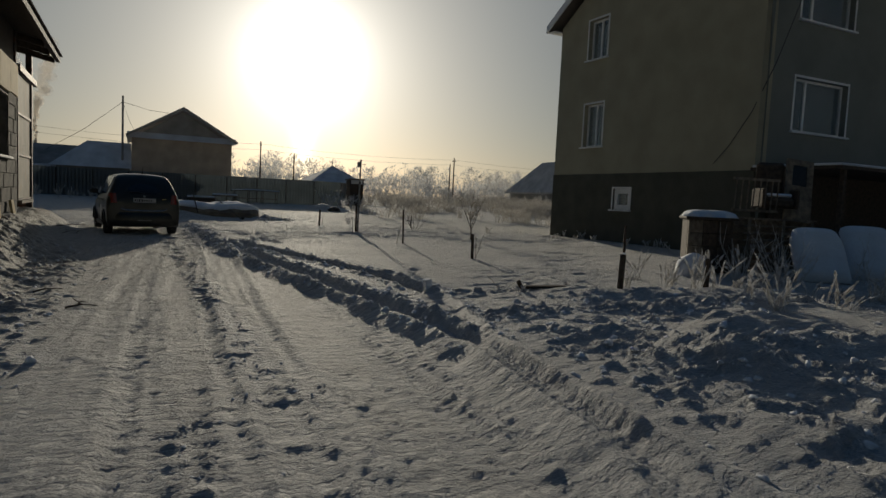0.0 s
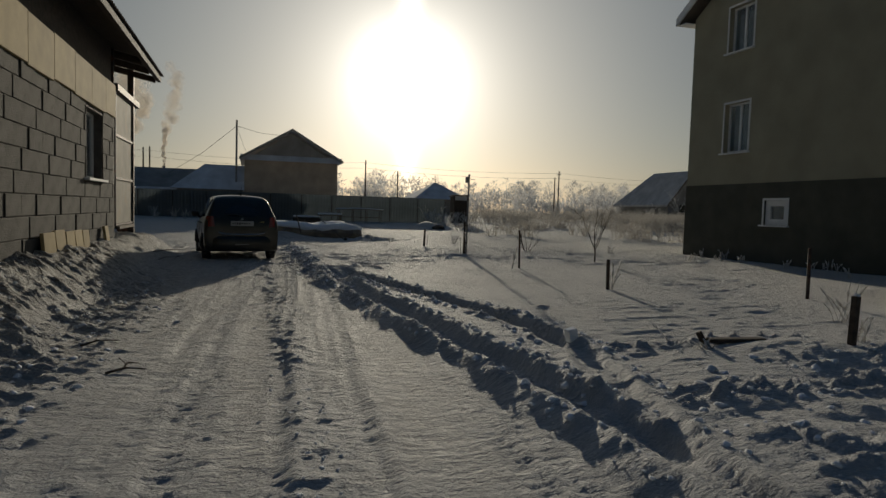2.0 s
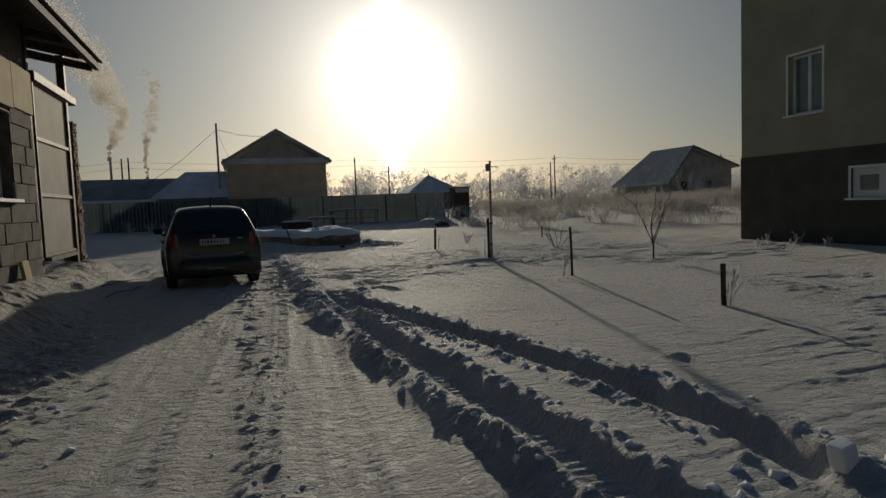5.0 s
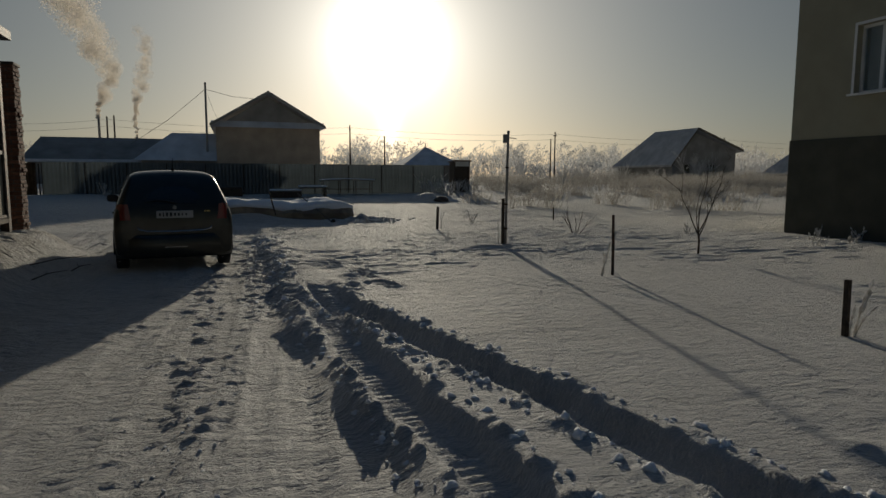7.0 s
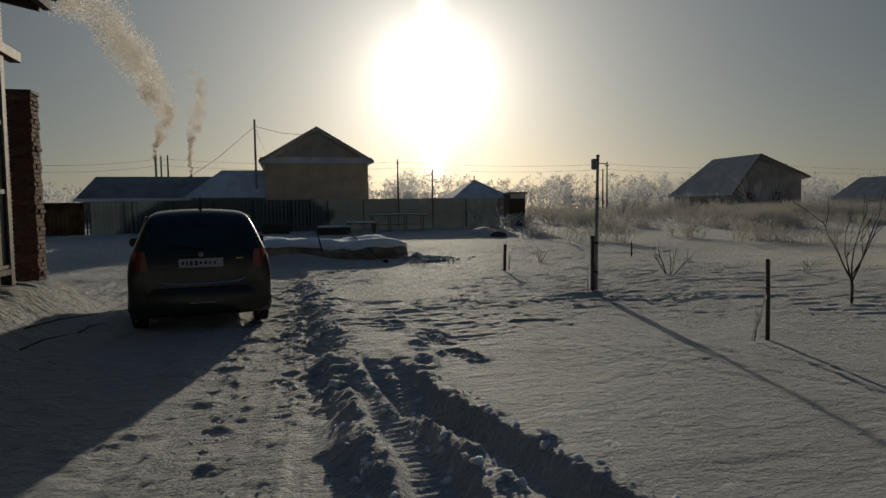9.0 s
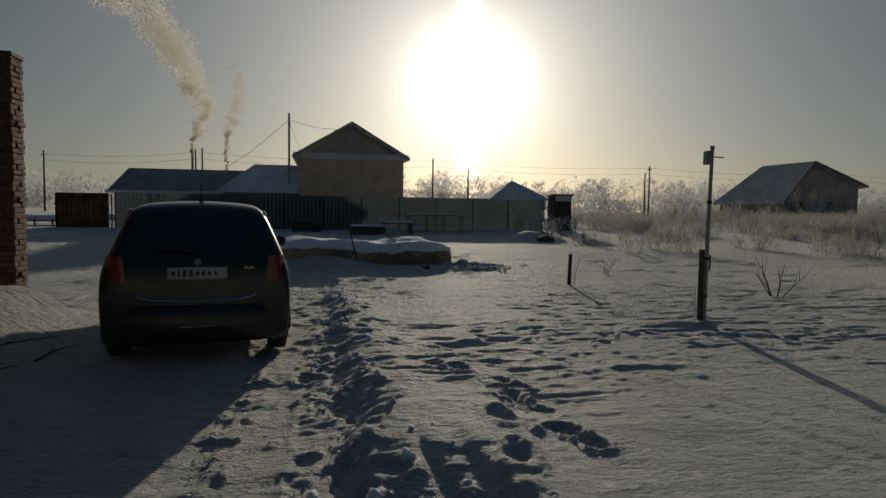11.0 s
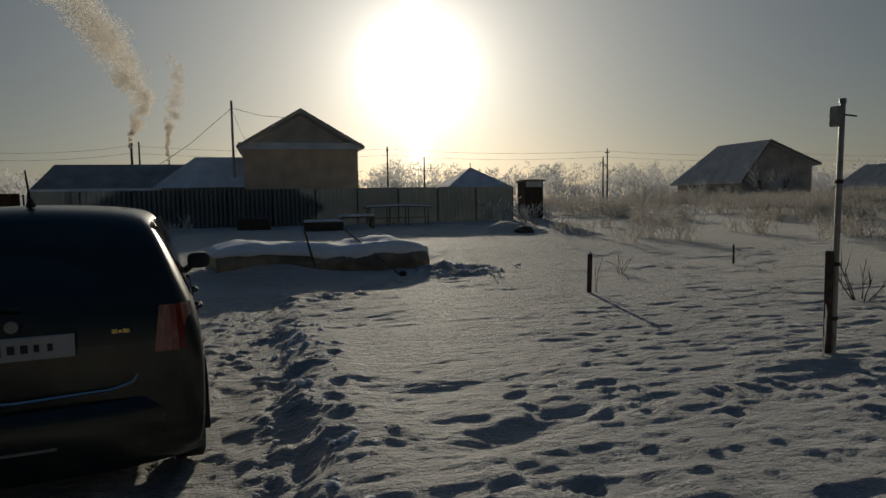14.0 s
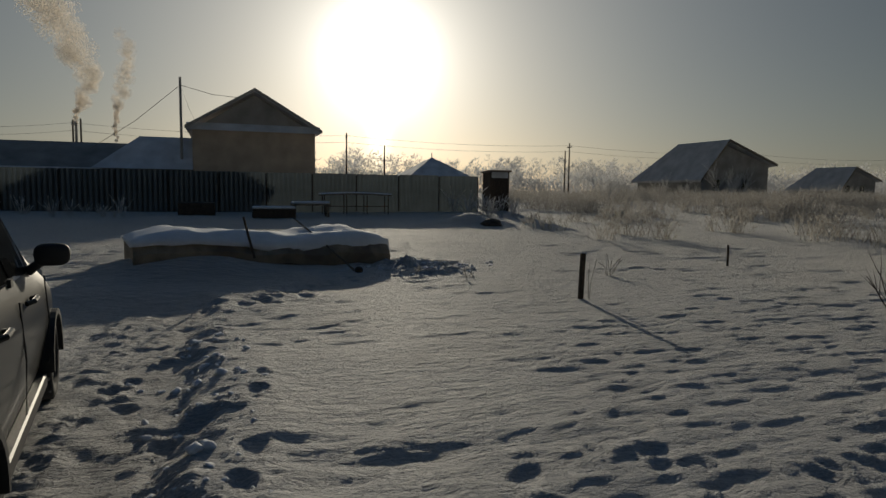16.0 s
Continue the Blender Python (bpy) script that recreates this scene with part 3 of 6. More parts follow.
    # bank of grit and dug earth along the garage, roughness on that side of the drive
    side = (1 - smooth(x, -2.35, -1.35)) * smooth(y, 4, 9) * (1 - smooth(y, 20.8, 22.5)) * smooth(x, -9, -7)
    grit = side * np.clip(0.95 + 0.6 * fbm(x, y, 0.7, 71, 3), 0, 1)
    z = z + side * (0.48 + 0.03 * fbm(x, y, 0.9, 73, 3) + 0.018 * np.maximum(0, fbm(x, y, 0.12, 74, 3)))
    shoulder = (1 - smooth(x, -1.3, -0.35)) * (1 - smooth(y, 12, 19)) * smooth(x, -9, -5)
    z = z + shoulder * (0.03 + 0.055 * np.maximum(0, fbm(x, y * 1.3, 0.16, 75, 4, 0.6)))
    # the heap under its cover lies in a drift
    z = z + bump_at(x, y, 1.2, 28.3, 1.5, 0.34, 0.45) + bump_at(x, y, 5.2, 28.2, 0.8, 0.05) * (1 + 3 * fbm(x, y, 0.25, 77, 3))
    z = z + bump_at(x, y, 5.4, 27.2, 0.7, 0.10, 0.5) * np.maximum(0, fbm(x, y, 0.25, 79, 3))
    packed = road * np.clip(0.45 + 0.5 * np.clip(lane, 0, 1), 0, 1)
    grit_all = np.clip(1.3 * grit + 0.45 * shoulder * smooth(y, 5, 9), 0, 1)
    return z, packed, grit_all


def spaced(core_lo, core_hi, step, lo, hi, grow=1.16, grow_low=1.10):
    a = list(np.arange(core_lo, core_hi, step))
    s, v = step, a[-1]
    while v < hi:
        s *= grow
        v += s
        a.append(v)
    s, v = step, a[0]
    while v > lo:
        s *= grow_low
        v -= s
        a.insert(0, v)
    return np.array(a)


def build_ground():
    gx = spaced(-2.7, 8.8, 0.036, -3000, 3000, 1.04)
    ga = spaced(2.0, 24.0, 0.028, -400, 24.0, 1.10)
    gb = spaced(24.04, 32.0, 0.05, 24.0, 3600, 1.05)
    gy = np.concatenate([ga[ga <= 24.0], gb[gb > 24.03]])
    X, Y = np.meshgrid(gx, gy)
    Z, packed, grit = height(X, Y)
    far = np.hypot(X, Y)
    Z = np.where(far > 300, 0.8, Z)
    nx, ny = len(gx), len(gy)
    co = np.stack([X, Y, Z], -1).reshape(-1, 3).astype(np.float32)
    idx = np.arange(nx * ny).reshape(ny, nx)
    quads = np.stack([idx[:-1, :-1], idx[:-1, 1:], idx[1:, 1:], idx[1:, :-1]], -1).reshape(-1, 4).astype(np.int32)
    me = bpy.data.meshes.new("ground")
    me.vertices.add(len(co))
    me.vertices.foreach_set("co", co.ravel())
    me.loops.add(quads.size)
    me.loops.foreach_set("vertex_index", quads.ravel())
    me.polygons.add(len(quads))
    me.polygons.foreach_set("loop_start", np.arange(0, quads.size, 4, dtype=np.int32))
    me.update(calc_edges=True)
    wear = me.color_attributes.new("wear", "FLOAT_COLOR", "POINT")
    rgba = np.stack([packed, grit, np.zeros_like(grit), np.ones_like(grit)], -1).reshape(-1).astype(np.float32)
    wear.data.foreach_set("color", rgba)
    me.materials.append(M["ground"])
    me.shade_smooth()
    return tagged(new("ground", me), "snow-covered yard with a packed drive, wheel ruts and banks", "ground", kind="structure")


def gz(x, y):
    return float(height(np.array([float(x)]), np.array([float(y)]))[0][0])


ground = build_ground()


# ---- buildings ----
def wall_cells(bm, axis, lo, hi, a0, a1, z0, z1, holes=()):
    """A wall slab from lo to hi across its axis, from a0 to a1 along and z0 to z1 up, with openings through it."""
    As = sorted({a0, a1, *(h[0] for h in holes), *(h[1] for h in holes)})
    Zs = sorted({z0, z1, *(h[2] for h in holes), *(h[3] for h in holes)})
    As, Zs = [a for a in As if a0 <= a <= a1], [z for z in Zs if z0 <= z <= z1]
    for p, q in zip(As, As[1:]):
        for r, s in zip(Zs, Zs[1:]):
            if any(h[0] <= (p + q) / 2 <= h[1] and h[2] <= (r + s) / 2 <= h[3] for h in holes):
                continue
            box(bm, (lo, p, r) if axis == "x" else (p, lo, r), (hi, q, s) if axis == "x" else (q, hi, s))
    bmesh.ops.remove_doubles(bm, verts=bm.verts, dist=1e-4)
    inner = {}
    for f in bm.faces:
        inner.setdefault(tuple(sorted(v.index for v in f.verts)), []).append(f)
    bm.verts.index_update()
    seen = {}
    for f in bm.faces:
        seen.setdefault(frozenset(v.index for v in f.verts), []).append(f)
    bmesh.ops.delete(bm, geom=[f for fs in seen.values() if len(fs) > 1 for f in fs], context="FACES_ONLY")
    return bm


def window(parent, axis, plane, inward, a0, a1, z0, z1, splits=(0.5,), frame_w=0.06, depth=0.16, name="window", backing="curtain", casing=0.06):
    """A window in a wall: white reveal and frame, panes, sill and a curtain or darkened sheet behind. plane: the wall's
    outer face; inward: +1 or -1.
    """
    def p(d, a, z):
        return (plane + inward * d, a, z) if axis == "x" else (a, plane + inward * d, z)

    def slab(bm, d0, d1, b0, b1, c0, c1):
        u, v = Vector(p(d0, b0, c0)), Vector(p(d1, b1, c1))
        box(bm, [min(u[k], v[k]) for k in range(3)], [max(u[k], v[k]) for k in range(3)])

    w = new(name)
    w.parent = parent
    bm, t = bmesh.new(), frame_w
    for b0, b1, c0, c1 in ((a0, a0 + t, z0, z1), (a1 - t, a1, z0, z1), (a0 + t, a1 - t, z0, z0 + t), (a0 + t, a1 - t, z1 - t, z1)):
        slab(bm, depth, depth + 0.07, b0, b1, c0, c1)
    cuts = [a0 + t + (a1 - a0 - 2 * t) * s for s in splits]
    for c in cuts:
        slab(bm, depth - 0.004, depth + 0.066, c - t * 0.7, c + t * 0.7, z0 + t, z1 - t)
    part("frame", bm, "white", w)
    bm = bmesh.new()
    for b0, b1, c0, c1 in ((a0 - casing, a0, z0, z1), (a1, a1 + casing, z0, z1), (a0 - casing, a1 + casing, z1, z1 + casing)):
        slab(bm, -0.012, 0.003, b0, b1, c0, c1)
    part("casing", bm, "white" if casing > 0.03 else "dark_wood", w)
    bm = bmesh.new()
    slab(bm, -0.09, depth, a0 - 0.1, a1 + 0.1, z0 - 0.05, z0 - 0.004)
    part("sill", bm, "white", w, "snow-dusted white sill")
    edges = [a0 + t, *cuts, a1 - t]
    for b0, b1 in zip(edges, edges[1:]):
        bm = bmesh.new()
        slab(bm, depth + 0.03, depth + 0.04, b0, b1, z0 + t, z1 - t)
        part("pane", bm, "pane", w).visible_shadow = False
    # sheet behind the panes; its dark version stands in for an unlit room
    bm = bmesh.new()
    slab(bm, depth + 0.3, depth + 0.32, a0 - 0.2, a1 + 0.2, z0 - 0.1, z1 + 0.1)
    part("blind", bm, backing, w)
    return w


def tall_house():
    h = thing("house", "three-storey ochre stuccoed house with a dark plinth and white windows", "house", (14.3, 11.43, 0))
    inv = h.matrix_world.inverted()

    def fix(o):
        o.matrix_parent_inverse = inv
        return o
    win = [(17.5, 18.5, 3.45, 4.92), (17.5, 18.5, 6.45, 7.8)]
    cellar = (15.9, 16.7, 1.32, 2.0)
    S = [(15.6, 17.8, 3.62, 5.02), (15.6, 17.8, 6.5, 7.75), (20.0, 22.2, 3.62, 5.02)]
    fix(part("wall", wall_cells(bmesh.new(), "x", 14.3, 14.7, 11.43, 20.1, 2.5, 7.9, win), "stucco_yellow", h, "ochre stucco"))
    bm = bmesh.new()
    prism(bm, [(11.43, 7.9), (20.1, 7.9), (15.77, 10.55)], "x", 14.3, 14.7)
    fix(part("gable", bm, "stucco_yellow", h))
    fix(part("plinth", wall_cells(bmesh.new(), "x", 14.28, 14.7, 11.41, 20.12, -0.3, 2.5, [cellar]), "plinth", h, "dark brown plinth"))
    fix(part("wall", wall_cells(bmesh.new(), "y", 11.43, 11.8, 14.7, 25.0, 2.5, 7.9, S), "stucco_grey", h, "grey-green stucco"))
    fix(part("plinth", boxes(((14.7, 11.41, -0.3), (25.0, 11.8, 2.5))), "plinth", h))
    fix(part("wall", boxes(((14.7, 19.7, -0.3), (25.0, 20.1, 7.9)), ((24.6, 11.8, -0.3), (25.0, 19.7, 7.9))), "stucco_yellow", h))
    fix(part("floor_slab", boxes(((14.7, 11.8, 2.4), (24.6, 19.7, 2.6)), ((14.7, 11.8, 5.6), (24.6, 19.7, 5.8)), ((14.7, 11.8, 7.7), (24.6, 19.7, 7.9))), "dark_room", h))
    bm = bmesh.new()
    prism(bm, [(20.5, 7.82), (20.5, 7.99), (15.77, 10.9), (11.03, 7.99), (11.03, 7.82), (15.77, 10.66)], "x", 13.95, 25.5)
    fix(part("roof", bm, "roof_metal", h, "dark sheet-metal roof"))
    fix(part("verge_board", prism(prism(bmesh.new(), [(20.55, 7.76), (20.55, 8.02), (15.77, 10.94), (15.77, 10.68)], "x", 13.89, 13.94), [(10.98, 7.76), (10.98, 8.02), (15.765, 10.94), (15.765, 10.68)], "x", 13.89, 13.94), "white", h))
    fix(part("eaves_board", boxes(((13.96, 20.12, 7.76), (25.4, 20.48, 7.79))), "white", h))
    fix(part("gutter", tube(bmesh.new(), [(13.93, 20.57, 7.84), (25.4, 20.57, 7.80)], 0.06), "white", h))
    fix(part("downpipe", tube(bmesh.new(), [(14.5, 11.0, 7.7), (14.42, 11.34, 7.3), (14.42, 11.34, 0.5), (14.36, 11.2, 0.35)], 0.05, 10), "stucco_grey", h))
    for a in win:
        fix(window(h, "x", 14.3, 1, *a, backing="curtain"))
    fix(window(h, "x", 14.28, 1, *cellar, splits=(), frame_w=0.16, depth=0.06, backing="dark_room"))
    for a in S:
        fix(window(h, "y", 11.43, 1, *a, splits=(0.27,), backing="dark_room"))
    fix(part("cable", tube(bmesh.new(), [(15.2, 10.9, 7.9), (14.9, 11.0, 6.6), (14.5, 11.2, 5.2), (14.26, 11.6, 4.0), (14.26, 12.2, 3.2), (14.26, 12.7, 2.7)], 0.012, 5), "wire", h))
    return h


tall_house()


def garage():
    g = thing("garage", "unfinished grey block garage with foam boards under a corrugated roof", "garage", (-2.4, 12, 0))
    inv = g.matrix_world.inverted()

    def fix(o):
        o.matrix_parent_inverse = inv
        return o
    hole = (15.1, 16.45, 1.86, 3.14)
    Y0, Y1, TOP = 6.0, 17.55, 3.27
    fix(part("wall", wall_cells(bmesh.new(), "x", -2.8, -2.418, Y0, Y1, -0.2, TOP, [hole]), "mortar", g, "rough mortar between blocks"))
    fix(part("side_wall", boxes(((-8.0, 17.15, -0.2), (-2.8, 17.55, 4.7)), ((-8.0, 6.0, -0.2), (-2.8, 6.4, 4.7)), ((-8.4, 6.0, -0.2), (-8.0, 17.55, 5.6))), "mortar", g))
    fix(part("upper_wall", boxes(((-2.75, Y0, TOP), (-2.45, Y1, 4.85))), "dark_wood", g, "dark recessed boarding under the eaves"))
    w = fix(window(g, "x", -2.4, -1, *hole, splits=(0.36,), frame_w=0.05, depth=0.16, backing="dark_room", casing=0.02))
    # roof of corrugated sheet, its eave over the drive
    bm = bmesh.new()
    pitch, y, prof = 0.15, 5.2, []
    while y < 20.1:
        prof += [(y, 0.0), (y + 0.06, 0.0), (y + 0.075, 0.04), (y + 0.135, 0.04)]
        y += pitch
    rows = []
    for x, z in ((-1.72, 4.66), (-3.4, 5.02), (-8.6, 6.1)):
        rows.append([(x, py, z + pz) for py, pz in prof])
    vs = [[bm.verts.new(q) for q in r] for r in rows]
    for a, b in zip(vs, vs[1:]):
        for k in range(len(a) - 1):
            bm.faces.new((a[k], a[k + 1], b[k + 1], b[k]))
    bmesh.ops.solidify(bm, geom=bm.faces[:], thickness=0.012)
    fix(part("roof_sheet", bm, "roof_metal", g, "corrugated metal sheet"))
    fix(part("soffit", prism(bmesh.new(), [(-1.85, 4.60), (-1.85, 4.64), (-8.5, 6.07), (-8.5, 6.03)], "y", 5.4, 17.6), "dark_wood", g))
    fix(part("eaves_beam", boxes(((-1.86, 5.3, 4.50), (-1.76, 20.0, 4.62))), "dark_wood", g))
    for y in (17.75, 18.8, 19.9):
        bm = bmesh.new()
        prism(bm, [(-1.88, 4.46), (-1.88, 4.60), (-3.6, 4.98), (-3.6, 4.82)], "y", y - 0.04, y + 0.04)
        fix(part("rafter", bm, "dark_wood", g))
    fix(part("post", boxes(((-2.52, 19.85, 0.2), (-2.38, 19.99, 4.75)), bevel=0.01), "steel_dark", g))
    fix(part("post", boxes(((-2.55, 17.56, 0.2), (-2.41, 17.68, 4.75)), bevel=0.01), "steel_dark", g))
    fix(part("lintel_beam", boxes(((-2.5, 17.69, 3.86), (-2.34, 20.5, 4.02)), bevel=0.01), "steel_dark", g))
    # foam boards fixed over the wall head
    y, k = 6.0, 0
    while y < Y1 - 0.05:
        y2 = min(y + 1.18, Y1 + 0.02)
        dz = 0.02 * math.sin(k * 2.3)
        bm = boxes(((-2.415, y + 0.006, TOP - 0.04 + dz), (-2.365, y2 - 0.006, 3.93 + dz * 0.5)), bevel=0.006)
        fix(part("foam_board", bm, "foam", g))
        y, k = y2, k + 1
    # blocks, in courses
    bh, bl = 0.30, 0.60
    shared = {}
    z, row = 0.3, 0
    while z < TOP - 0.1:
        y = Y0 - (bl / 2 if row % 2 else 0)
        while y < Y1 - 0.06:
            spans = [(max(y, Y0), min(y + bl, Y1))]
            if z + bh > hole[2] + 0.08 and z < hole[3] - 0.08:
                cut = []
                for a, b in spans:
                    if b <= hole[0] or a >= hole[1]:
                        cut.append((a, b))
                    else:
                        if a < hole[0] - 0.06:
                            cut.append((a, hole[0]))
                        if b > hole[1] + 0.06:
                            cut.append((hole[1], b))
                spans = cut
            for a, b in spans:
                if b - a < 0.07:
                    continue
                hgt = min(bh, TOP - 0.02 - z)
                key = (round(b - a, 2), round(hgt, 2))
                if key not in shared:
                    bm = boxes(((0, 0.006, 0.006), (0.03, b - a - 0.006, hgt - 0.006)), bevel=0.008)
                    me = bpy.data.meshes.new("block")
                    bm.to_mesh(me)
                    bm.free()
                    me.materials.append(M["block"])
                    shared[key] = me
                o = new("block", shared[key])
                o.parent = g
                o.matrix_parent_inverse = inv
                o.matrix_basis = pose(-2.425 + 0.006 * math.sin(17.3 * row + 5.1 * a), a, z, 0.4 * math.sin(9 * a + row), 0.4 * math.cos(7 * a), 0.5 * math.sin(31 * a + row))
            y += bl
        z += bh
        row += 1
    return g


garage()


def gate():
    g = thing("metal_gate", "tall beige sheet-metal gate in a dark rusty frame", "gate", (-2.42, 17.72, 0.9))
    for z0, z1 in ((0.04, 1.03), (1.09, 1.98), (2.04, 2.93)):
        part("sheet", boxes(((-0.012, 0.05, z0), (0.0, 2.1, z1))), "sheet", g)
    part("gate_frame", boxes(((-0.03, 0, 0), (0.03, 0.05, 2.97)), ((-0.03, 2.1, 0), (0.03, 2.15, 2.97)), ((-0.028, 0.05, 0), (0.028, 2.1, 0.045)), ((-0.028, 0.05, 2.925), (0.028, 2.1, 2.97))), "steel_dark", g)
    for z in (1.03, 1.98):
        part("rail", boxes(((-0.025, 0.05, z), (0.028, 2.1, z + 0.06))), "steel_dark", g)
    part("rubber_sill", boxes(((-0.03, 0.1, -0.08), (0.09, 2.0, -0.01))), "grey_wood", g, "weathered timber sill")


gate()


def brick_pillar():
    p = thing("brick_pillar", "tall red brick gate pillar with ragged edges", "pillar", (-2.98, 22.3, 0.2))
    part("core", boxes(((-0.17, -0.17, 0), (0.17, 0.17, 3.5))), "mortar", p)
    bm = boxes(((0, 0, 0), (0.25, 0.115, 0.065)), bevel=0.006)
    me = bpy.data.meshes.new("brick")
    bm.to_mesh(me)
    bm.free()
    me.materials.append(M["brick"])
    k, z = 0, 0.0
    while z < 3.48:
        for side in range(4):
            if side == 1 and False:
                continue
            o = new("brick", me)
            o.parent = p
            jut = 0.012 * math.sin(k * 12.9) + (0.02 if k % 7 == 0 else 0)
            a = side * 90 + (k // 4 % 2) * 0
            off = Vector((-0.19 + (0.13 if (k // 4) % 2 else 0.0), -0.19 - jut, z))
            o.matrix_basis = pose(0, 0, 0, 0, 0, a) @ Matrix.Translation(off)
            k += 1
        z += 0.077
    part("cap", boxes(((-0.21, -0.21, 3.5), (0.21, 0.21, 3.56)), bevel=0.01), "dark_wood", p)


brick_pillar()


def sheet_fence(x0, x1, y, base, top, label, material="fence"):
    f = thing("sheet_fence", label, "fence", (x0, y, base))
    n = max(1, round((x1 - x0) / 2.0))
    w = (x1 - x0) / n
    bm = bmesh.new()
    prof, x = [], 0.0
    while x < w - 0.19:
        prof += [(x, 0), (x + 0.09, 0), (x + 0.11, -0.008), (x + 0.18, -0.008)]
        x += 0.2
    rows = [[bm.verts.new((px, py, z)) for px, py in prof] for z in (0, top - base)]
    for k in range(len(prof) - 1):
        bm.faces.new((rows[0][k], rows[0][k + 1], rows[1][k + 1], rows[1][k]))
    bmesh.ops.solidify(bm, geom=bm.faces[:], thickness=0.004)
    me = bpy.data.meshes.new("panel")
    bm.to_mesh(me)
    bm.free()
    me.materials.append(M[material])
    for k in range(n):
        o = new("panel", me)
        o.parent = f
        o.location = (k * w, 0, 0.015 * math.sin(k * 3.1))
    pm = boxes(((-0.03, 0.01, -0.3), (0.03, 0.07, top - base - 0.05)))
    pme = bpy.data.meshes.new("post")
    pm.to_mesh(pme)
    pm.free()
    pme.materials.append(M["steel_dark"])
    for k in range(n + 1):
        o = new("post", pme)
        o.parent = f
        o.location = (k * w - 0.01, 0.02, 0)
    return f


sheet_fence(-8.4, 13.85, 46.2, 0.45, 2.3, "long dark sheet-metal fence in shade, snow at its foot")
sheet_fence(-11.0, -8.5, 46.0, 0.45, 2.24, "short brown sheet-metal fence section", "tarp")


def rail_fence():
    f = thing("rail_fence", "low dark wooden rail fence in the snow", "fence", (-18.0, 46.5, 0.5))
    part("rail", boxes(((0, 0, 0.32), (6.9, 0.05, 0.4))), "dark_wood", f)
    part("rail", boxes(((0, 0, 0.08), (6.9, 0.05, 0.14))), "dark_wood", f)
    for k in range(9):
        part("post", boxes(((0.2 + k * 0.8, 0.055, -0.3), (0.28 + k * 0.8, 0.12, 0.45))), "dark_wood", f)


rail_fence()


def outhouse():
    o = thing("outhouse", "narrow dark wooden outhouse with a sloping roof", "outhouse", (15.15, 47.0, 0.55))
    part("wall", boxes(((-0.52, -0.5, 0), (-0.45, 0.5, 2.0)), ((0.45, -0.5, 0), (0.52, 0.5, 2.0)), ((-0.45, 0.45, 0), (0.45, 0.52, 2.05))), "dark_wood", o)
    for k in range(6):
        part("door_board", boxes(((-0.44 + k * 0.147, -0.5, 0.05), (-0.30 + k * 0.147, -0.47, 1.7)), bevel=0.006), "dark_wood", o)
    part("lintel", boxes(((-0.45, -0.5, 1.7), (0.45, -0.46, 2.0))), "roof_snow", o, "pale board over the door")
    bm = bmesh.new()
    prism(bm, [(-0.62, 2.0), (0.62, 1.95), (0.62, 2.02), (-0.62, 2.09)], "x", -0.6, 0.6)
    part("roof", bm, "roof_metal", o)
    part("latch", boxes(((0.36, -0.53, 0.9), (0.44, -0.5, 0.96))), "steel_dark", o)


outhouse()


def gable_house_far():
    h = thing("brick_house", "brown brick house with a frosted gable roof", "house", (4.4, 70, 0.5))
    X0, X1, E, R = -4.66, 4.7, 5.6, 8.6
    holes = [(-2.9, -1.7, 3.0, 4.4), (1.7, 2.9, 3.0, 4.4)]
    for lo, hi in (((X0, 0, -0.5), (X1, 0.4, E)), ((X0, 0.4, -0.5), (X0 + 0.4, 12, E)), ((X1 - 0.4, 0.4, -0.5), (X1, 12, E)), ((X0 + 0.4, 11.6, -0.5), (X1 - 0.4, 12, E))):
        part("wall", boxes((lo, hi)), "brick_far", h)
    part("gable", prism(bmesh.new(), [(X0 + 0.3, E + 0.1), (X1 - 0.3, E + 0.1), (0, R - 0.2)], "y", 0.05, 0.35), "wall_far", h, "dark boarded gable")
    part("roof", prism(bmesh.new(), [(X0 - 0.45, E - 0.02), (0, R), (X1 + 0.45, E - 0.02), (X1 + 0.45, E + 0.2), (0, R + 0.25), (X0 - 0.45, E + 0.2)], "y", -0.6, 12.6), "roof_snow", h, "roof under thin snow")
    part("pent_roof", prism(bmesh.new(), [(-0.62, E - 0.1), (0.04, E + 0.5), (0.04, E - 0.04)], "x", X0 - 0.4, X1 + 0.4), "roof_snow", h, "snowy pent strip under the gable")
    part("barge_board", prism(prism(bmesh.new(), [(X0 - 0.5, E - 0.06), (0, R + 0.02), (0, R + 0.26), (X0 - 0.5, E + 0.2)], "y", -0.68, -0.61), [(X1 + 0.5, E - 0.06), (0.005, R + 0.02), (0.005, R + 0.26), (X1 + 0.5, E + 0.2)], "y", -0.68, -0.61), "wall_far", h)


gable_house_far()


def annex():
    a = thing("annex", "low outbuilding with a snowy hipped roof beside the brick house", "outbuilding", (-3.6, 69.5, 0.4))
    part("wall", boxes(((-3.0, 0.5, -0.4), (3.2, 6.5, 2.6))), "wall_far", a)
    bm = bmesh.new()
    lo = [(-3.6, 0, 2.55), (3.35, 0, 2.55), (3.35, 7, 2.55), (-3.6, 7, 2.55)]
    hi = [(-0.6, 3.0, 5.15), (3.3, 3.0, 5.15), (3.3, 4.0, 5.15), (-0.6, 4.0, 5.15)]
    loft(bm, [lo, hi])
    part("roof", bm, "roof_snow", a, "frosted hipped roof")


annex()


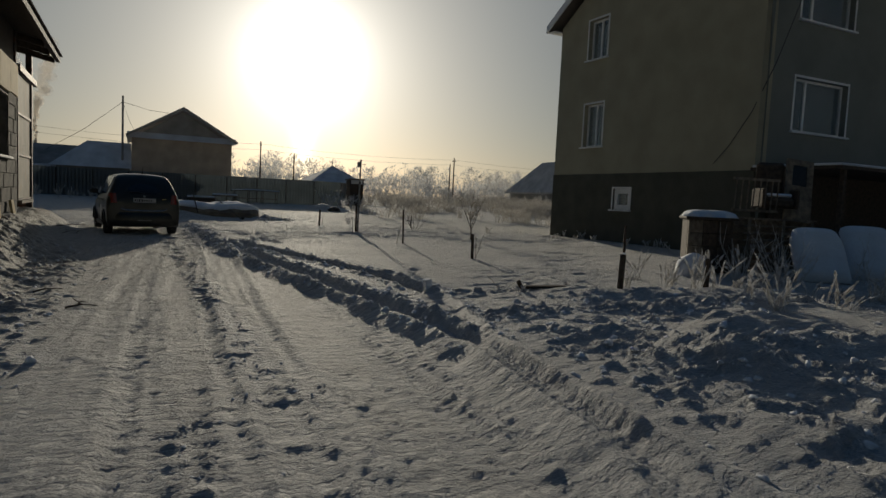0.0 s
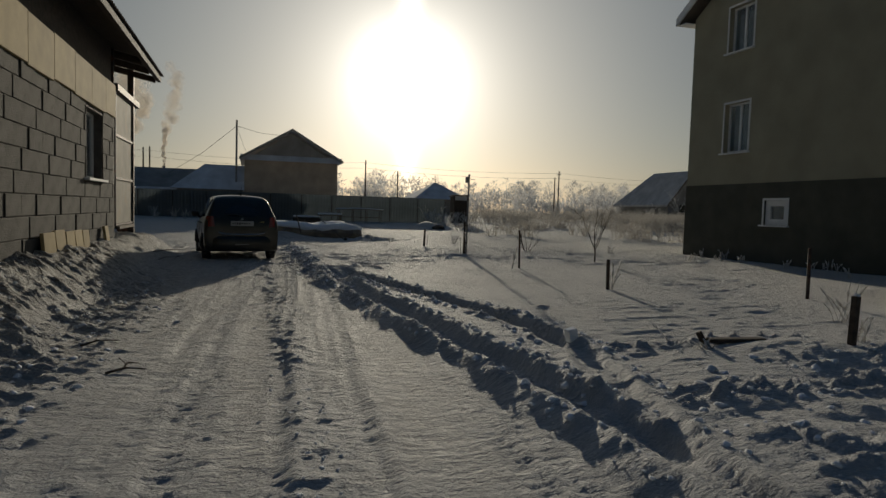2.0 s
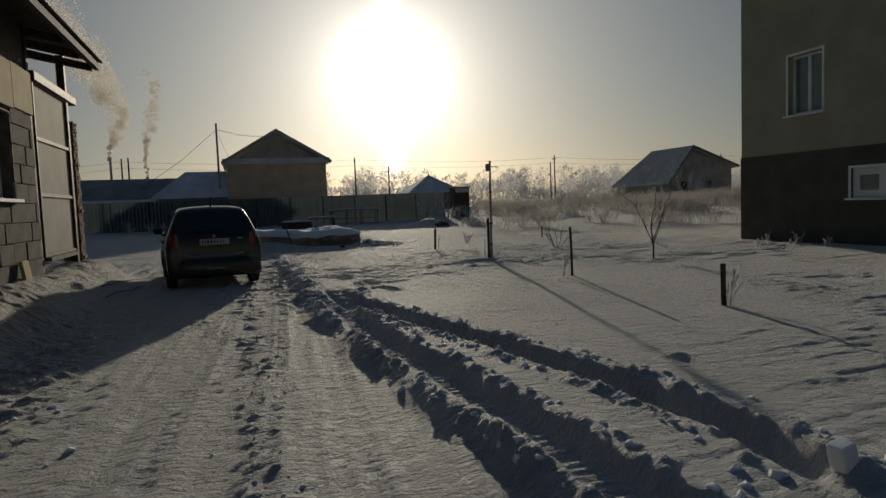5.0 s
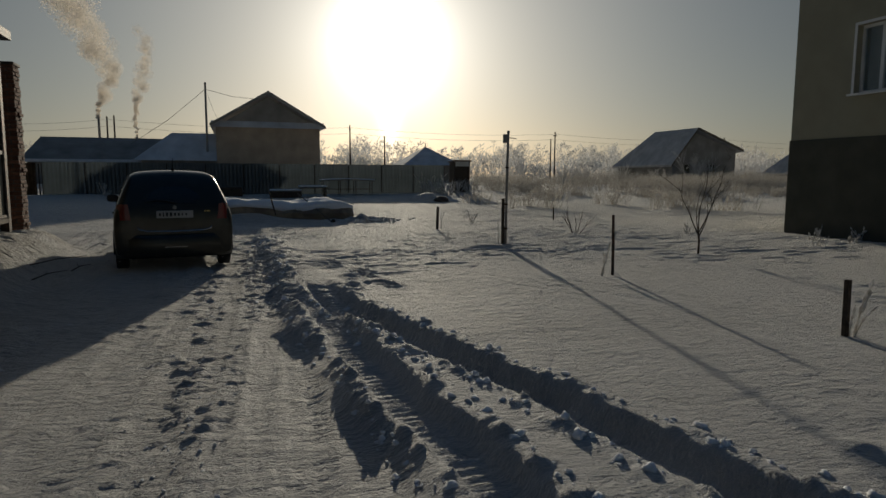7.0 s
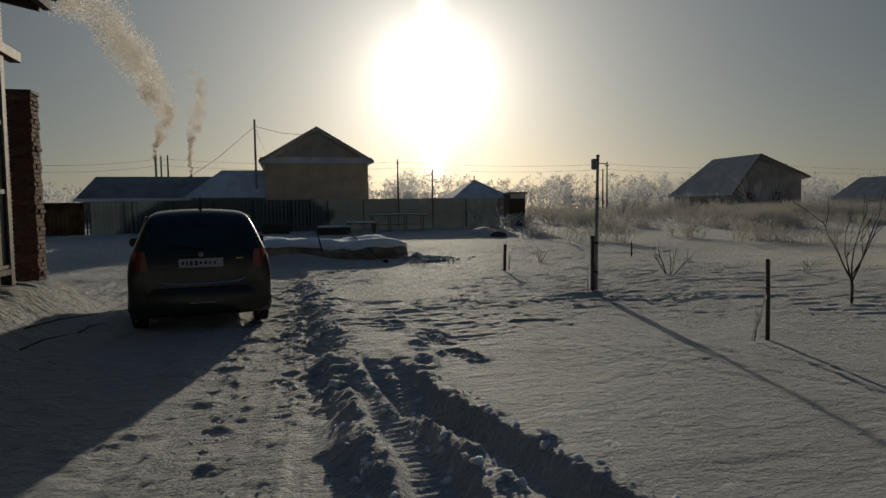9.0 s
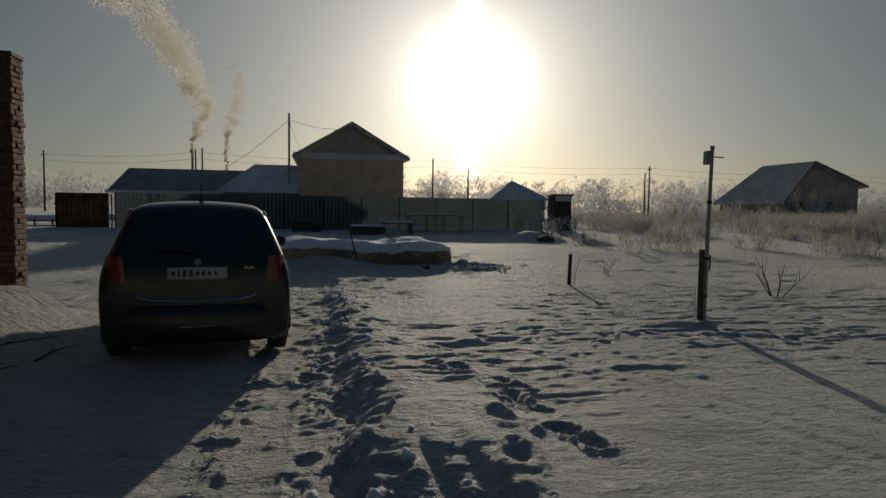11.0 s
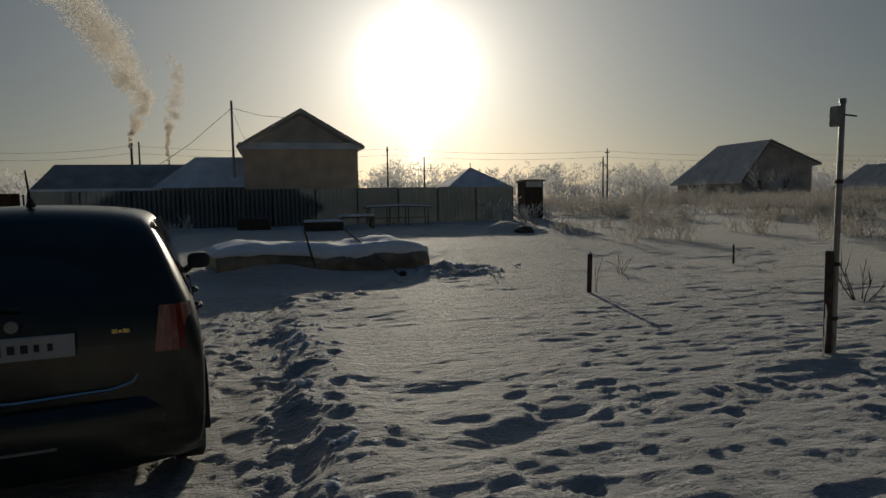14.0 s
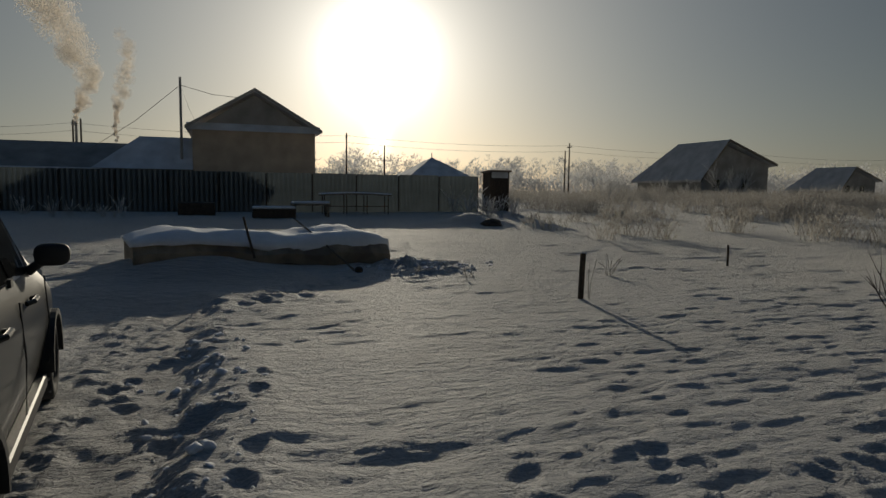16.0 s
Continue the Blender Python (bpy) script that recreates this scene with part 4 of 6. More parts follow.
def long_barn():
    b = thing("barn", "long low barn with a frosted roof and snowy eaves", "barn", (-10.6, 72, 0.4))
    part("wall", boxes(((-5.4, 0.5, -0.4), (5.6, 7.5, 2.5))), "wall_far", b)
    bm = bmesh.new()
    loft(bm, [[(-6.0, 0, 2.45), (5.9, 0, 2.45), (5.9, 8, 2.45), (-6.0, 8, 2.45)], [(-5.1, 3.9, 4.75), (5.7, 3.9, 4.75), (5.7, 4.1, 4.75), (-5.1, 4.1, 4.75)]])
    part("roof", bm, "wall_far", b, "dark roof with frost")
    part("snow_strip", boxes(((-6.0, -0.08, 2.35), (5.7, 0.5, 2.62)), bevel=0.03), "snow", b, "snow along the eaves")


long_barn()


def timber_house(at, label, s=1.0, rz=0):
    h = thing("timber_house", label, "house", at, rz)
    part("wall", prism(bmesh.new(), [(-4.6 * s, -0.6), (6.3 * s, -0.6), (6.3 * s, 4.9 * s), (-1.0 * s, 7.3 * s), (-4.6 * s, 2.9 * s)], "y", 0, 8.6 * s), "wall_far", h)
    part("back_wall", boxes(((-4.6 * s, 8.6 * s, -0.6), (6.3 * s, 13.4 * s, 2.6 * s))), "wall_far", h)
    bm = bmesh.new()
    low = [(-5.2 * s, -0.7, 2.45 * s), (-1.0 * s, -0.7, 7.7 * s), (7.0 * s, -0.7, 4.75 * s), (7.0 * s, 14.3 * s, 3.0 * s), (-1.0 * s, 9.2 * s, 7.7 * s), (-5.2 * s, 14.3 * s, 2.45 * s)]
    va = [bm.verts.new(p) for p in low]
    vb = [bm.verts.new((p[0], p[1], p[2] + 0.28 * s)) for p in low]
    for q in ((0, 1, 4, 5), (1, 2, 3, 4), (3, 4, 5)):
        bm.faces.new([va[k] for k in q])
        bm.faces.new([vb[k] for k in q])
    for a, b in ((0, 1), (1, 2), (2, 3), (3, 5), (5, 0)):
        bm.faces.new((va[a], va[b], vb[b], vb[a]))
    bmesh.ops.recalc_face_normals(bm, faces=bm.faces[:])
    part("roof", bm, "roof_old", h, "weathered roof, lightly frosted")
    part("verge_board", prism(prism(bmesh.new(), [(-5.3 * s, 2.4 * s), (-1.0 * s, 7.68 * s), (-1.0 * s, 8.02 * s), (-5.3 * s, 2.76 * s)], "y", -0.78, -0.71), [(7.1 * s, 4.7 * s), (-0.995 * s, 7.68 * s), (-0.995 * s, 8.02 * s), (7.1 * s, 5.02 * s)], "y", -0.78, -0.71), "grey_wood", h)
    for a in (-2.2, 2.2):
        w = new("window")
        w.parent = h
        part("frame", boxes(((a * s - 0.6, -0.04, 1.6), (a * s + 0.6, -0.004, 1.7)), ((a * s - 0.6, -0.04, 2.8), (a * s + 0.6, -0.004, 2.9)), ((a * s - 0.6, -0.04, 1.7), (a * s - 0.5, -0.004, 2.8)), ((a * s + 0.5, -0.04, 1.7), (a * s + 0.6, -0.004, 2.8))), "wall_far", w)
        part("pane", boxes(((a * s - 0.5, -0.02, 1.7), (a * s + 0.5, -0.004, 2.8))), "car_glass", w)
    part("chimney", boxes(((4.2 * s, 5, 5.0 * s), (4.8 * s, 5.6, 8.2 * s))), "brick_far", h)
    return h


timber_house((64.8, 84, 0.6), "grey timber house with a long frosted roof, beyond the weeds")
timber_house((101.0, 95, 0.4), "low grey timber house with a frosted roof, far off", 0.74)


def hip_cottage():
    h = thing("cottage", "small cottage with a snow-white pyramid roof behind the fence", "house", (24.9, 84, 0.4))
    part("wall", boxes(((-3.2, 0.6, -0.4), (3.2, 7, 2.7))), "wall_far", h)
    bm = bmesh.new()
    loft(bm, [[(-3.9, 0, 2.6), (3.9, 0, 2.6), (3.9, 7.6, 2.6), (-3.9, 7.6, 2.6)], [(-0.1, 3.7, 4.95), (0.1, 3.7, 4.95), (0.1, 3.9, 4.95), (-0.1, 3.9, 4.95)]])
    part("roof", bm, "roof_snow", h, "snow-covered pyramid roof")
    part("finial", tube(bmesh.new(), [(0, 3.8, 4.9), (0, 3.8, 5.5)], 0.05, 6), "wire", h)


hip_cottage()


# ---- poles and wires ----
def power_pole(x, y, top, lean=0.0, cross=True):
    p = thing("power_pole", "slender dark wooden power pole in winter haze", "pole", (x, y, 0.3), group="power poles")
    part("shaft", tube(bmesh.new(), [(0, 0, -0.5), (lean, 0, top - 0.3)], [0.14, 0.09], 8), "dark_wood", p)
    if cross:
        part("crossarm", boxes(((lean - 0.05, -0.6, top - 0.95), (lean + 0.05, 0.6, top - 0.83))), "dark_wood", p)
        for d in (-0.5, 0.5):
            part("insulator", tube(bmesh.new(), [(lean, d, top - 0.83), (lean, d, top - 0.68)], [0.04, 0.03], 6), "white", p)
    return p


POLES = ((17.2, 100, 8.86, True), (22.5, 101, 7.5, False), (48.8, 99, 7.5, False), (50.05, 100, 8.7, True), (-14.1, 100, 9.1, True), (-13.2, 99.5, 9.2, False), (-32, 100, 8.4, True), (84.0, 101, 8.6, True), (120.0, 102, 8.6, True))
for x, y, top, cross in POLES:
    power_pole(x, y, top, 0.0, cross)


def wire_line(a, b, sag, r=0.014):
    bm = bmesh.new()
    a, b = Vector(a), Vector(b)
    pts = [a.lerp(b, k / 12) - Vector((0, 0, sag * 4 * (k / 12) * (1 - k / 12))) for k in range(13)]
    tube(bm, pts, r, 4)
    ob = part("power_line", bm, "wire")
    return tagged(ob, "thin dark overhead wire between poles", "wire", "overhead wires")


span = sorted((x, y, top) for x, y, top, cross in POLES if cross)
for (xa, ya, ta), (xb, yb, tb) in zip(span, span[1:]):
    for dy, dz in ((-0.5, -0.39), (0.0, -1.2)):
        wire_line((xa, ya + dy, ta + dz), (xb, yb + dy, tb + dz), 0.5)

mast = thing("mast", "tall thin aerial mast with guy wires behind the annex", "mast", (-1.05, 70.5, 0.4))
part("shaft", tube(bmesh.new(), [(0, 0, 0), (0, 0, 9.6)], [0.11, 0.09], 8), "wall_far", mast)
for dx, dz in ((-6.5, 4.0), (4.6, 8.4), (1.2, 6.0)):
    part("guy_wire", tube(bmesh.new(), [(0, 0, 9.0), (dx * 0.5, 0.5, 9.0 - (9.0 - dz) * 0.52 - 0.2), (dx, 1.0, dz)], 0.018, 4), "wire", mast)

# ---- the hatchback ----
def hatchback():
    c = thing("car", "frosty silver-beige hatchback parked on the packed snow", "car", (0.27, 18.64, 0.065), 7.5)
    c.scale = (1.05, 1.05, 1.04)
    # stations from the tail forward: y, bottom z, belt z, top z, half widths at bottom, waist, belt, roof
    st = [
        (0.00, 0.36, 0.66, 0.82, 0.76, 0.79, 0.77, 0.68),
        (0.03, 0.24, 0.78, 1.00, 0.82, 0.845, 0.82, 0.74),
        (0.09, 0.21, 0.95, 1.12, 0.835, 0.85, 0.825, 0.72),
        (0.20, 0.20, 0.98, 1.34, 0.835, 0.85, 0.825, 0.66),
        (0.31, 0.20, 0.98, 1.50, 0.83, 0.85, 0.825, 0.62),
        (0.44, 0.22, 0.98, 1.55, 0.78, 0.85, 0.82, 0.60),
        (1.00, 0.20, 0.97, 1.56, 0.78, 0.85, 0.815, 0.605),
        (1.70, 0.20, 0.95, 1.555, 0.78, 0.85, 0.81, 0.61),
        (2.25, 0.20, 0.93, 1.50, 0.78, 0.85, 0.80, 0.60),
        (2.60, 0.20, 0.92, 1.36, 0.78, 0.85, 0.79, 0.60),
        (3.05, 0.20, 0.91, 1.03, 0.78, 0.845, 0.77, 0.62),
        (3.45, 0.21, 0.84, 0.93, 0.77, 0.82, 0.72, 0.60),
        (3.72, 0.24, 0.70, 0.78, 0.70, 0.73, 0.64, 0.54),
        (3.83, 0.32, 0.58, 0.64, 0.58, 0.60, 0.54, 0.46),
    ]

    def section(s):
        y, zb, zl, zt, wb, wm, wl, wr = s
        zm = zb + (zl - zb) * 0.55
        half = [(wb * 0.94, zb), (wb, zb + 0.05), (wm, zm), (wm - 0.004, zm + (zl - zm) * 0.6), (wl, zl), (wl + (wr - wl) * 0.9, zl + (zt - zl) * 0.86), (wr * 0.9, zl + (zt - zl) * 0.96), (wr * 0.5, zt), (0.0, zt + 0.012)]
        return [(a, y, b) for a, b in half] + [(-a, y, b) for a, b in half[-2::-1]]
    bm = bmesh.new()
    loft(bm, [section(s) for s in st])
    for f in bm.faces:
        f.smooth = True
    body = part("body", bm, "car", c, "frosty silver-beige paint, darkened to stand for shade", smooth=True)
    sm = body.modifiers.new("round", "SUBSURF")
    sm.levels = sm.render_levels = 2

    def strip(name, rows, material, parent, lift=0.006, label="", thick=0.006):
        """A panel laid on the body, from a grid of points, given a little thickness outwards."""
        b = bmesh.new()
        vs = [[b.verts.new(p) for p in r] for r in rows]
        for a, d in zip(vs, vs[1:]):
            for k in range(len(a) - 1):
                b.faces.new((a[k], a[k + 1], d[k + 1], d[k]))
        bmesh.ops.recalc_face_normals(b, faces=b.faces)
        bmesh.ops.solidify(b, geom=b.faces[:], thickness=thick)
        return part(name, b, material, parent, label, smooth=False)

    # rear glass, wrapping towards the corners
    rg = []
    for t in range(7):
        v = t / 6
        z = 1.04 + v * 0.44
        y = 0.058 + 0.255 * v ** 1.25
        w = 0.735 - 0.165 * v ** 1.1
        rg.append([(w * u, y + 0.085 * abs(u) ** 3.0 - 0.012, z - 0.03 * u * u * v) for u in [k / 6 for k in range(-6, 7)]])
    strip("rear_window", rg, "car_glass", c, label="dark tinted rear glass")
    part("rear_wiper", tube(bmesh.new(), [(0.02, 0.02, 1.06), (-0.18, 0.035, 1.10), (-0.42, 0.05, 1.08)], [0.012, 0.009, 0.006], 6), "black", c)
    # tail lamps
    for s in (-1, 1):
        b = bmesh.new()
        rows = []
        for v in range(5):
            t = v / 4
            z = 0.80 + 0.24 * t
            rows.append([(s * (0.64 + 0.185 * u + 0.02 * (1 - t) * u - 0.035 * t * u - 0.03 * (1 - t) * (1 - u)), -0.008 + 0.02 * t + 0.11 * u ** 3.0, z) for u in [k / 6 for k in range(7)]])
        strip("tail_lamp", rows, "lamp_red", c, label="red tail lamp lens", thick=0.02)
    # tailgate step, crease and bumper
    crease = [(-0.56, 0.03, 0.74), (-0.50, 0.0, 0.655), (-0.40, -0.012, 0.63), (0, -0.03, 0.62), (0.40, -0.012, 0.63), (0.50, 0.0, 0.655), (0.56, 0.03, 0.74)]
    part("tailgate_seam", tube(bmesh.new(), crease, 0.009, 6), "chrome", c)
    bm = bmesh.new()
    rings = []
    for k in range(-6, 7):
        u = k / 6
        x, y = 0.80 * u, -0.045 + 0.17 * abs(u) ** 4
        x *= 1.045
        rings.append([(x, y + 0.02, 0.215), (x, y - 0.01, 0.27), (x, y - 0.012, 0.50), (x, y + 0.02, 0.575), (x * 0.98, y + 0.12, 0.575), (x * 0.98, y + 0.12, 0.215)])
    loft(bm, rings)
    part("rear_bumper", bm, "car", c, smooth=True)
    part("bumper_slot", boxes(((-0.16, -0.066, 0.375), (0.16, -0.05, 0.388))), "pole", c, "pale reflector strip")
    part("underbody", boxes(((-0.66, 0.12, 0.22), (0.66, 3.6, 0.34))), "black", c)
    # number plate with plain bars
    pl = part("number_plate", boxes(((-0.26, -0.040, 0.825), (0.26, -0.022, 0.937)), bevel=0.004), "plate", c, "white number plate with dark bars")
    x = -0.225
    for w, h in ((0.03, 0.04), (0.018, 0.06), (0.032, 0.06), (0.032, 0.06), (0.03, 0.04), (0.03, 0.04), (0.022, 0.036), (0.022, 0.036)):
        part("bar", boxes(((x, -0.044, 0.881 - h / 2), (x + w, -0.041, 0.881 + h / 2))), "black", pl)
        x += w + (0.024 if x < 0.08 else 0.034)
    part("badge", tube(bmesh.new(), [(0.0, -0.012, 0.985), (0.0, 0.005, 0.985)], 0.03, 16), "pole", c, "round bright badge")
    part("badge", boxes(((0.42, -0.012, 0.915), (0.445, 0.0, 0.935)), ((0.45, -0.012, 0.917), (0.465, 0.0, 0.93)), ((0.47, -0.012, 0.915), (0.50, 0.0, 0.935)), m=None), "gold", c, "small brassy badge")
    part("aerial", tube(tube(bmesh.new(), [(0.02, 0.52, 1.56), (0.02, 0.50, 1.60)], [0.025, 0.012], 8), [(0.02, 0.50, 1.60), (0.02, 0.42, 1.75)], [0.007, 0.004], 6), "black", c)
    # side glass and doors
    for s in (-1, 1):
        def side(y0, y1, zc0, zc1):
            rows = []
            for i in range(5):
                t = i / 4
                y = y0 + (y1 - y0) * t
                k = max(j for j in range(len(st)) if st[j][0] <= y)
                f = (y - st[k][0]) / (st[k + 1][0] - st[k][0])
                q = [st[k][j] + (st[k + 1][j] - st[k][j]) * f for j in range(8)]
                row = []
                for v in (0.08, 0.45, 0.86):
                    wv = q[6] + (q[7] - q[6]) * 0.9 * (v / 0.86)
                    row.append((s * (wv + 0.010), y, q[2] + (q[3] - q[2]) * v * 0.86 / 0.86))
                rows.append(row)
            return rows
        strip("side_window", side(0.42, 0.78, 0, 0), "car_glass", c, thick=0.008)
        strip("side_window", side(0.84, 1.62, 0, 0), "car_glass", c, thick=0.008)
        strip("side_window", side(1.68, 2.52, 0, 0), "car_glass", c, thick=0.008)
        part("pillar_trim", boxes(((s * 0.80 - 0.012, 1.615, 0.98), (s * 0.80 + 0.012, 1.685, 1.02))), "black", c)
        for yd in (0.80, 1.66, 2.72):
            part("door_seam", tube(bmesh.new(), [(s * 0.843, yd, 0.34), (s * 0.853, yd, 0.62), (s * 0.835, yd, 0.90)], 0.004, 4), "black", c)
        for yh in (0.98, 1.86):
            part("door_handle", tube(bmesh.new(), [(s * 0.84, yh, 0.86), (s * 0.87, yh + 0.03, 0.868), (s * 0.87, yh + 0.16, 0.868), (s * 0.84, yh + 0.19, 0.86)], 0.014, 8), "car", c)
        m = part("wing_mirror", bmesh.new(), "black", c, "dark wing mirror")
        b = bmesh.new()
        bmesh.ops.create_uvsphere(b, u_segments=14, v_segments=8, radius=1.0)
        for v in b.verts:
            q = [math.copysign(abs(k) ** 0.65, k) for k in v.co]
            v.co = Vector((s * 0.91 + 0.095 * q[0], 2.42 + 0.07 * q[1] * (1.2 if q[1] > 0 else 0.35), 1.06 + 0.068 * q[2]))
        tube(b, [(s * 0.78, 2.46, 0.96), (s * 0.87, 2.43, 1.03)], [0.03, 0.025], 8)
        b.to_mesh(m.data)
        b.free()
        m.data.shade_smooth()
        part("side_sill", boxes(((s * 0.80 - 0.03, 0.95, 0.19), (s * 0.80 + 0.03, 2.7, 0.28)), bevel=0.01), "black", c)
    # wheels
    for x, y in ((-0.755, 0.62), (0.755, 0.62), (-0.755, 3.07), (0.755, 3.07)):
        w = new("wheel")
        w.parent = c
        w.location = (x, y, 0.285)
        s = 1 if x > 0 else -1
        b = bmesh.new()
        prof = [(-0.085, 0.19), (-0.09, 0.25), (-0.075, 0.283), (0.075, 0.283), (0.09, 0.25), (0.085, 0.19)]
        loft(b, [[(px, r * math.cos(a), r * math.sin(a)) for px, r in prof] for a in [2 * math.pi * k / 28 for k in range(29)]], closed=True, caps=False)
        bmesh.ops.remove_doubles(b, verts=b.verts, dist=1e-4)
        part("tyre", b, "tyre", w, "snow-dusted tyre", smooth=True)
        b = bmesh.new()
        tube(b, [(s * 0.02, 0, 0), (s * 0.05, 0, 0)], 0.19, 24)
        for k in range(6):
            box(b, (s * 0.05 - 0.006, 0.03, -0.02), (s * 0.05 + 0.016, 0.185, 0.02), pose(0, 0, 0, 60 * k))
        part("rim", b, "rim", w)
        arch = bmesh.new()
        loft(arch, [[(s * 0.03 + dx, r * math.cos(a), r * math.sin(a)) for dx, r in ((0, 0.30), (s * 0.085, 0.30), (s * 0.085, 0.34), (0, 0.34))] for a in [math.pi * (k / 14 * 1.04 - 0.02) for k in range(15)]])
        part("wheel_arch", arch, "black", w)
    for s in (-1, 1):
        part("headlamp", prism(bmesh.new(), [(3.36, 0.72), (3.70, 0.66), (3.66, 0.82), (3.40, 0.90)], "x", min(s * 0.56, s * 0.73), max(s * 0.56, s * 0.73)), "chrome", c)
    return c


hatchback()

# ---- yard things ----
def stick(name, label, category, p0, p1, r, material="dark_wood", square=False, group="", cap=None):
    """A post or stake from its foot to its head."""
    foot = Vector(p0)
    t = thing(name, label, category, foot, group=group)
    d = Vector(p1) - foot
    bm = bmesh.new()
    if square:
        q = d.to_track_quat("Z", "Y").to_matrix().to_4x4()
        box(bm, (-r, -r, -0.3), (r, r, d.length), q, bevel=r * 0.18)
    else:
        tube(bm, [-d.normalized() * 0.3, d * 0.5 + Vector((r * 0.2, 0, 0)), d], [r * 1.05, r, r * 0.92], 10)
    part("shaft", bm, material, t)
    if cap:
        b = bmesh.new()
        bmesh.ops.create_icosphere(b, subdivisions=2, radius=r * 1.1)
        for v in b.verts:
            v.co = d + Vector((v.co.x, v.co.y, max(v.co.z, -0.2 * r) * 0.7))
        part("snow_cap", b, "snow", t, "small cap of snow", smooth=True)
    return t


# lamp pole: a pipe lashed to a short square post, with a sensor box and rod at its head
z0 = gz(6.45, 19.71)
lp = thing("yard_pole", "tall grey pipe lashed to a short dark post", "pole", (6.50, 19.71, z0))
part("pipe", tube(bmesh.new(), [(0, 0, -0.3), (0.015, 0, 1.2), (0.035, 0, 2.28)], [0.030, 0.026, 0.024], 10), "pole", lp, "weathered grey pipe")
part("post", boxes(((-0.085, -0.03, -0.3), (-0.037, 0.03, 0.94)), bevel=0.006), "dark_wood", lp, "dark square timber post")
part("box", boxes(((-0.07, -0.05, 2.06), (0.005, 0.05, 2.24)), bevel=0.012), "pole", lp, "small pale box")
part("rod", tube(bmesh.new(), [(0.03, 0, 2.17), (0.22, 0.02, 2.16)], 0.008, 6), "steel_dark", lp)
part("cap", tube(bmesh.new(), [(0.035, 0, 2.27), (0.036, 0, 2.31)], [0.03, 0.028], 10), "pole", lp)
for z in (0.3, 0.8, 1.55):
    part("binding", tube(bmesh.new(), [(0.012 * z, 0, z), (0.012 * z + 0.001, 0, z + 0.035)], 0.036, 10), "steel_dark", lp)

stick("stake", "short dark steel stake standing in the yard snow", "stake", (6.39, 15.57, gz(6.39, 15.57)), (6.36, 15.55, gz(6.39, 15.57) + 0.88), 0.022, "steel_dark", group="yard stakes")
stick("stake", "short dark wooden stake beside a frosted dead stalk", "stake", (6.48, 11.9, gz(6.48, 11.9)), (6.47, 11.9, gz(6.48, 11.9) + 0.52), 0.02, "dark_wood", True, group="yard stakes")
stick("stake", "short dark wooden stake with a thin stalk beside it", "stake", (6.45, 24.25, gz(6.45, 24.25)), (6.47, 24.25, gz(6.45, 24.25) + 0.62), 0.03, "dark_wood", True, group="yard stakes", cap=True)
stick("stake", "thin low stake far out in the yard", "stake", (11.4, 26.9, gz(11.4, 26.9)), (11.4, 26.9, gz(11.4, 26.9) + 0.42), 0.024, "dark_wood", group="yard stakes")
stick("stake", "thin pipe stake near the tall house", "stake", (9.05, 10.15, gz(9.05, 10.15)), (9.04, 10.15, 1.02), 0.028, "steel_dark", group="yard stakes")
stick("fence_post", "dark wooden post on the snow bank, frost on top", "post", (5.88, 6.64, gz(5.88, 6.64)), (5.9, 6.64, gz(5.88, 6.64) + 0.46), 0.03, "dark_wood", True, group="bank posts", cap=True)
stick("fence_post", "dark wooden post on the snow bank among weeds", "post", (7.35, 6.53, gz(7.35, 6.53)), (7.36, 6.53, gz(7.35, 6.53) + 0.44), 0.03, "dark_wood", True, group="bank posts")
stick("stump", "short leaning stump sticking out of the snow", "stump", (4.72, 7.2, gz(4.72, 7.2) - 0.02), (4.66, 7.25, gz(4.72, 7.2) + 0.14), 0.032, "dark_wood")
stick("snow_clod", "block of snow standing on edge by the rut", "snow", (3.58, 7.76, gz(3.58, 7.76) - 0.02), (3.55, 7.76, gz(3.58, 7.76) + 0.10), 0.05, "snow", True)
zb = gz(5.3, 7.05)
bd = thing("plank", "dark plank lying along the snow bank", "plank", (4.78, 7.2, gz(4.9, 7.15) + 0.03), -6)
part("board", boxes(((0, 0, -0.02), (0.6, 0.1, 0.02)), bevel=0.004), "dark_wood", bd)
hl = thing("pole_prop", "thin leaning pole lashed over the covered heap", "pole", (4.12, 27.7, gz(4.12, 27.7)))
part("shaft", tube(bmesh.new(), [(0, 0, -0.05), (-0.45, 1.0, 0.42), (-0.9, 2.1, 0.85)], [0.02, 0.018, 0.016], 6), "grey_wood", hl)
part("stone", boxes(((-0.07, -0.06, -0.05), (0.06, 0.06, 0.09)), bevel=0.03), "dark_wood", hl, "dark stone at its foot")


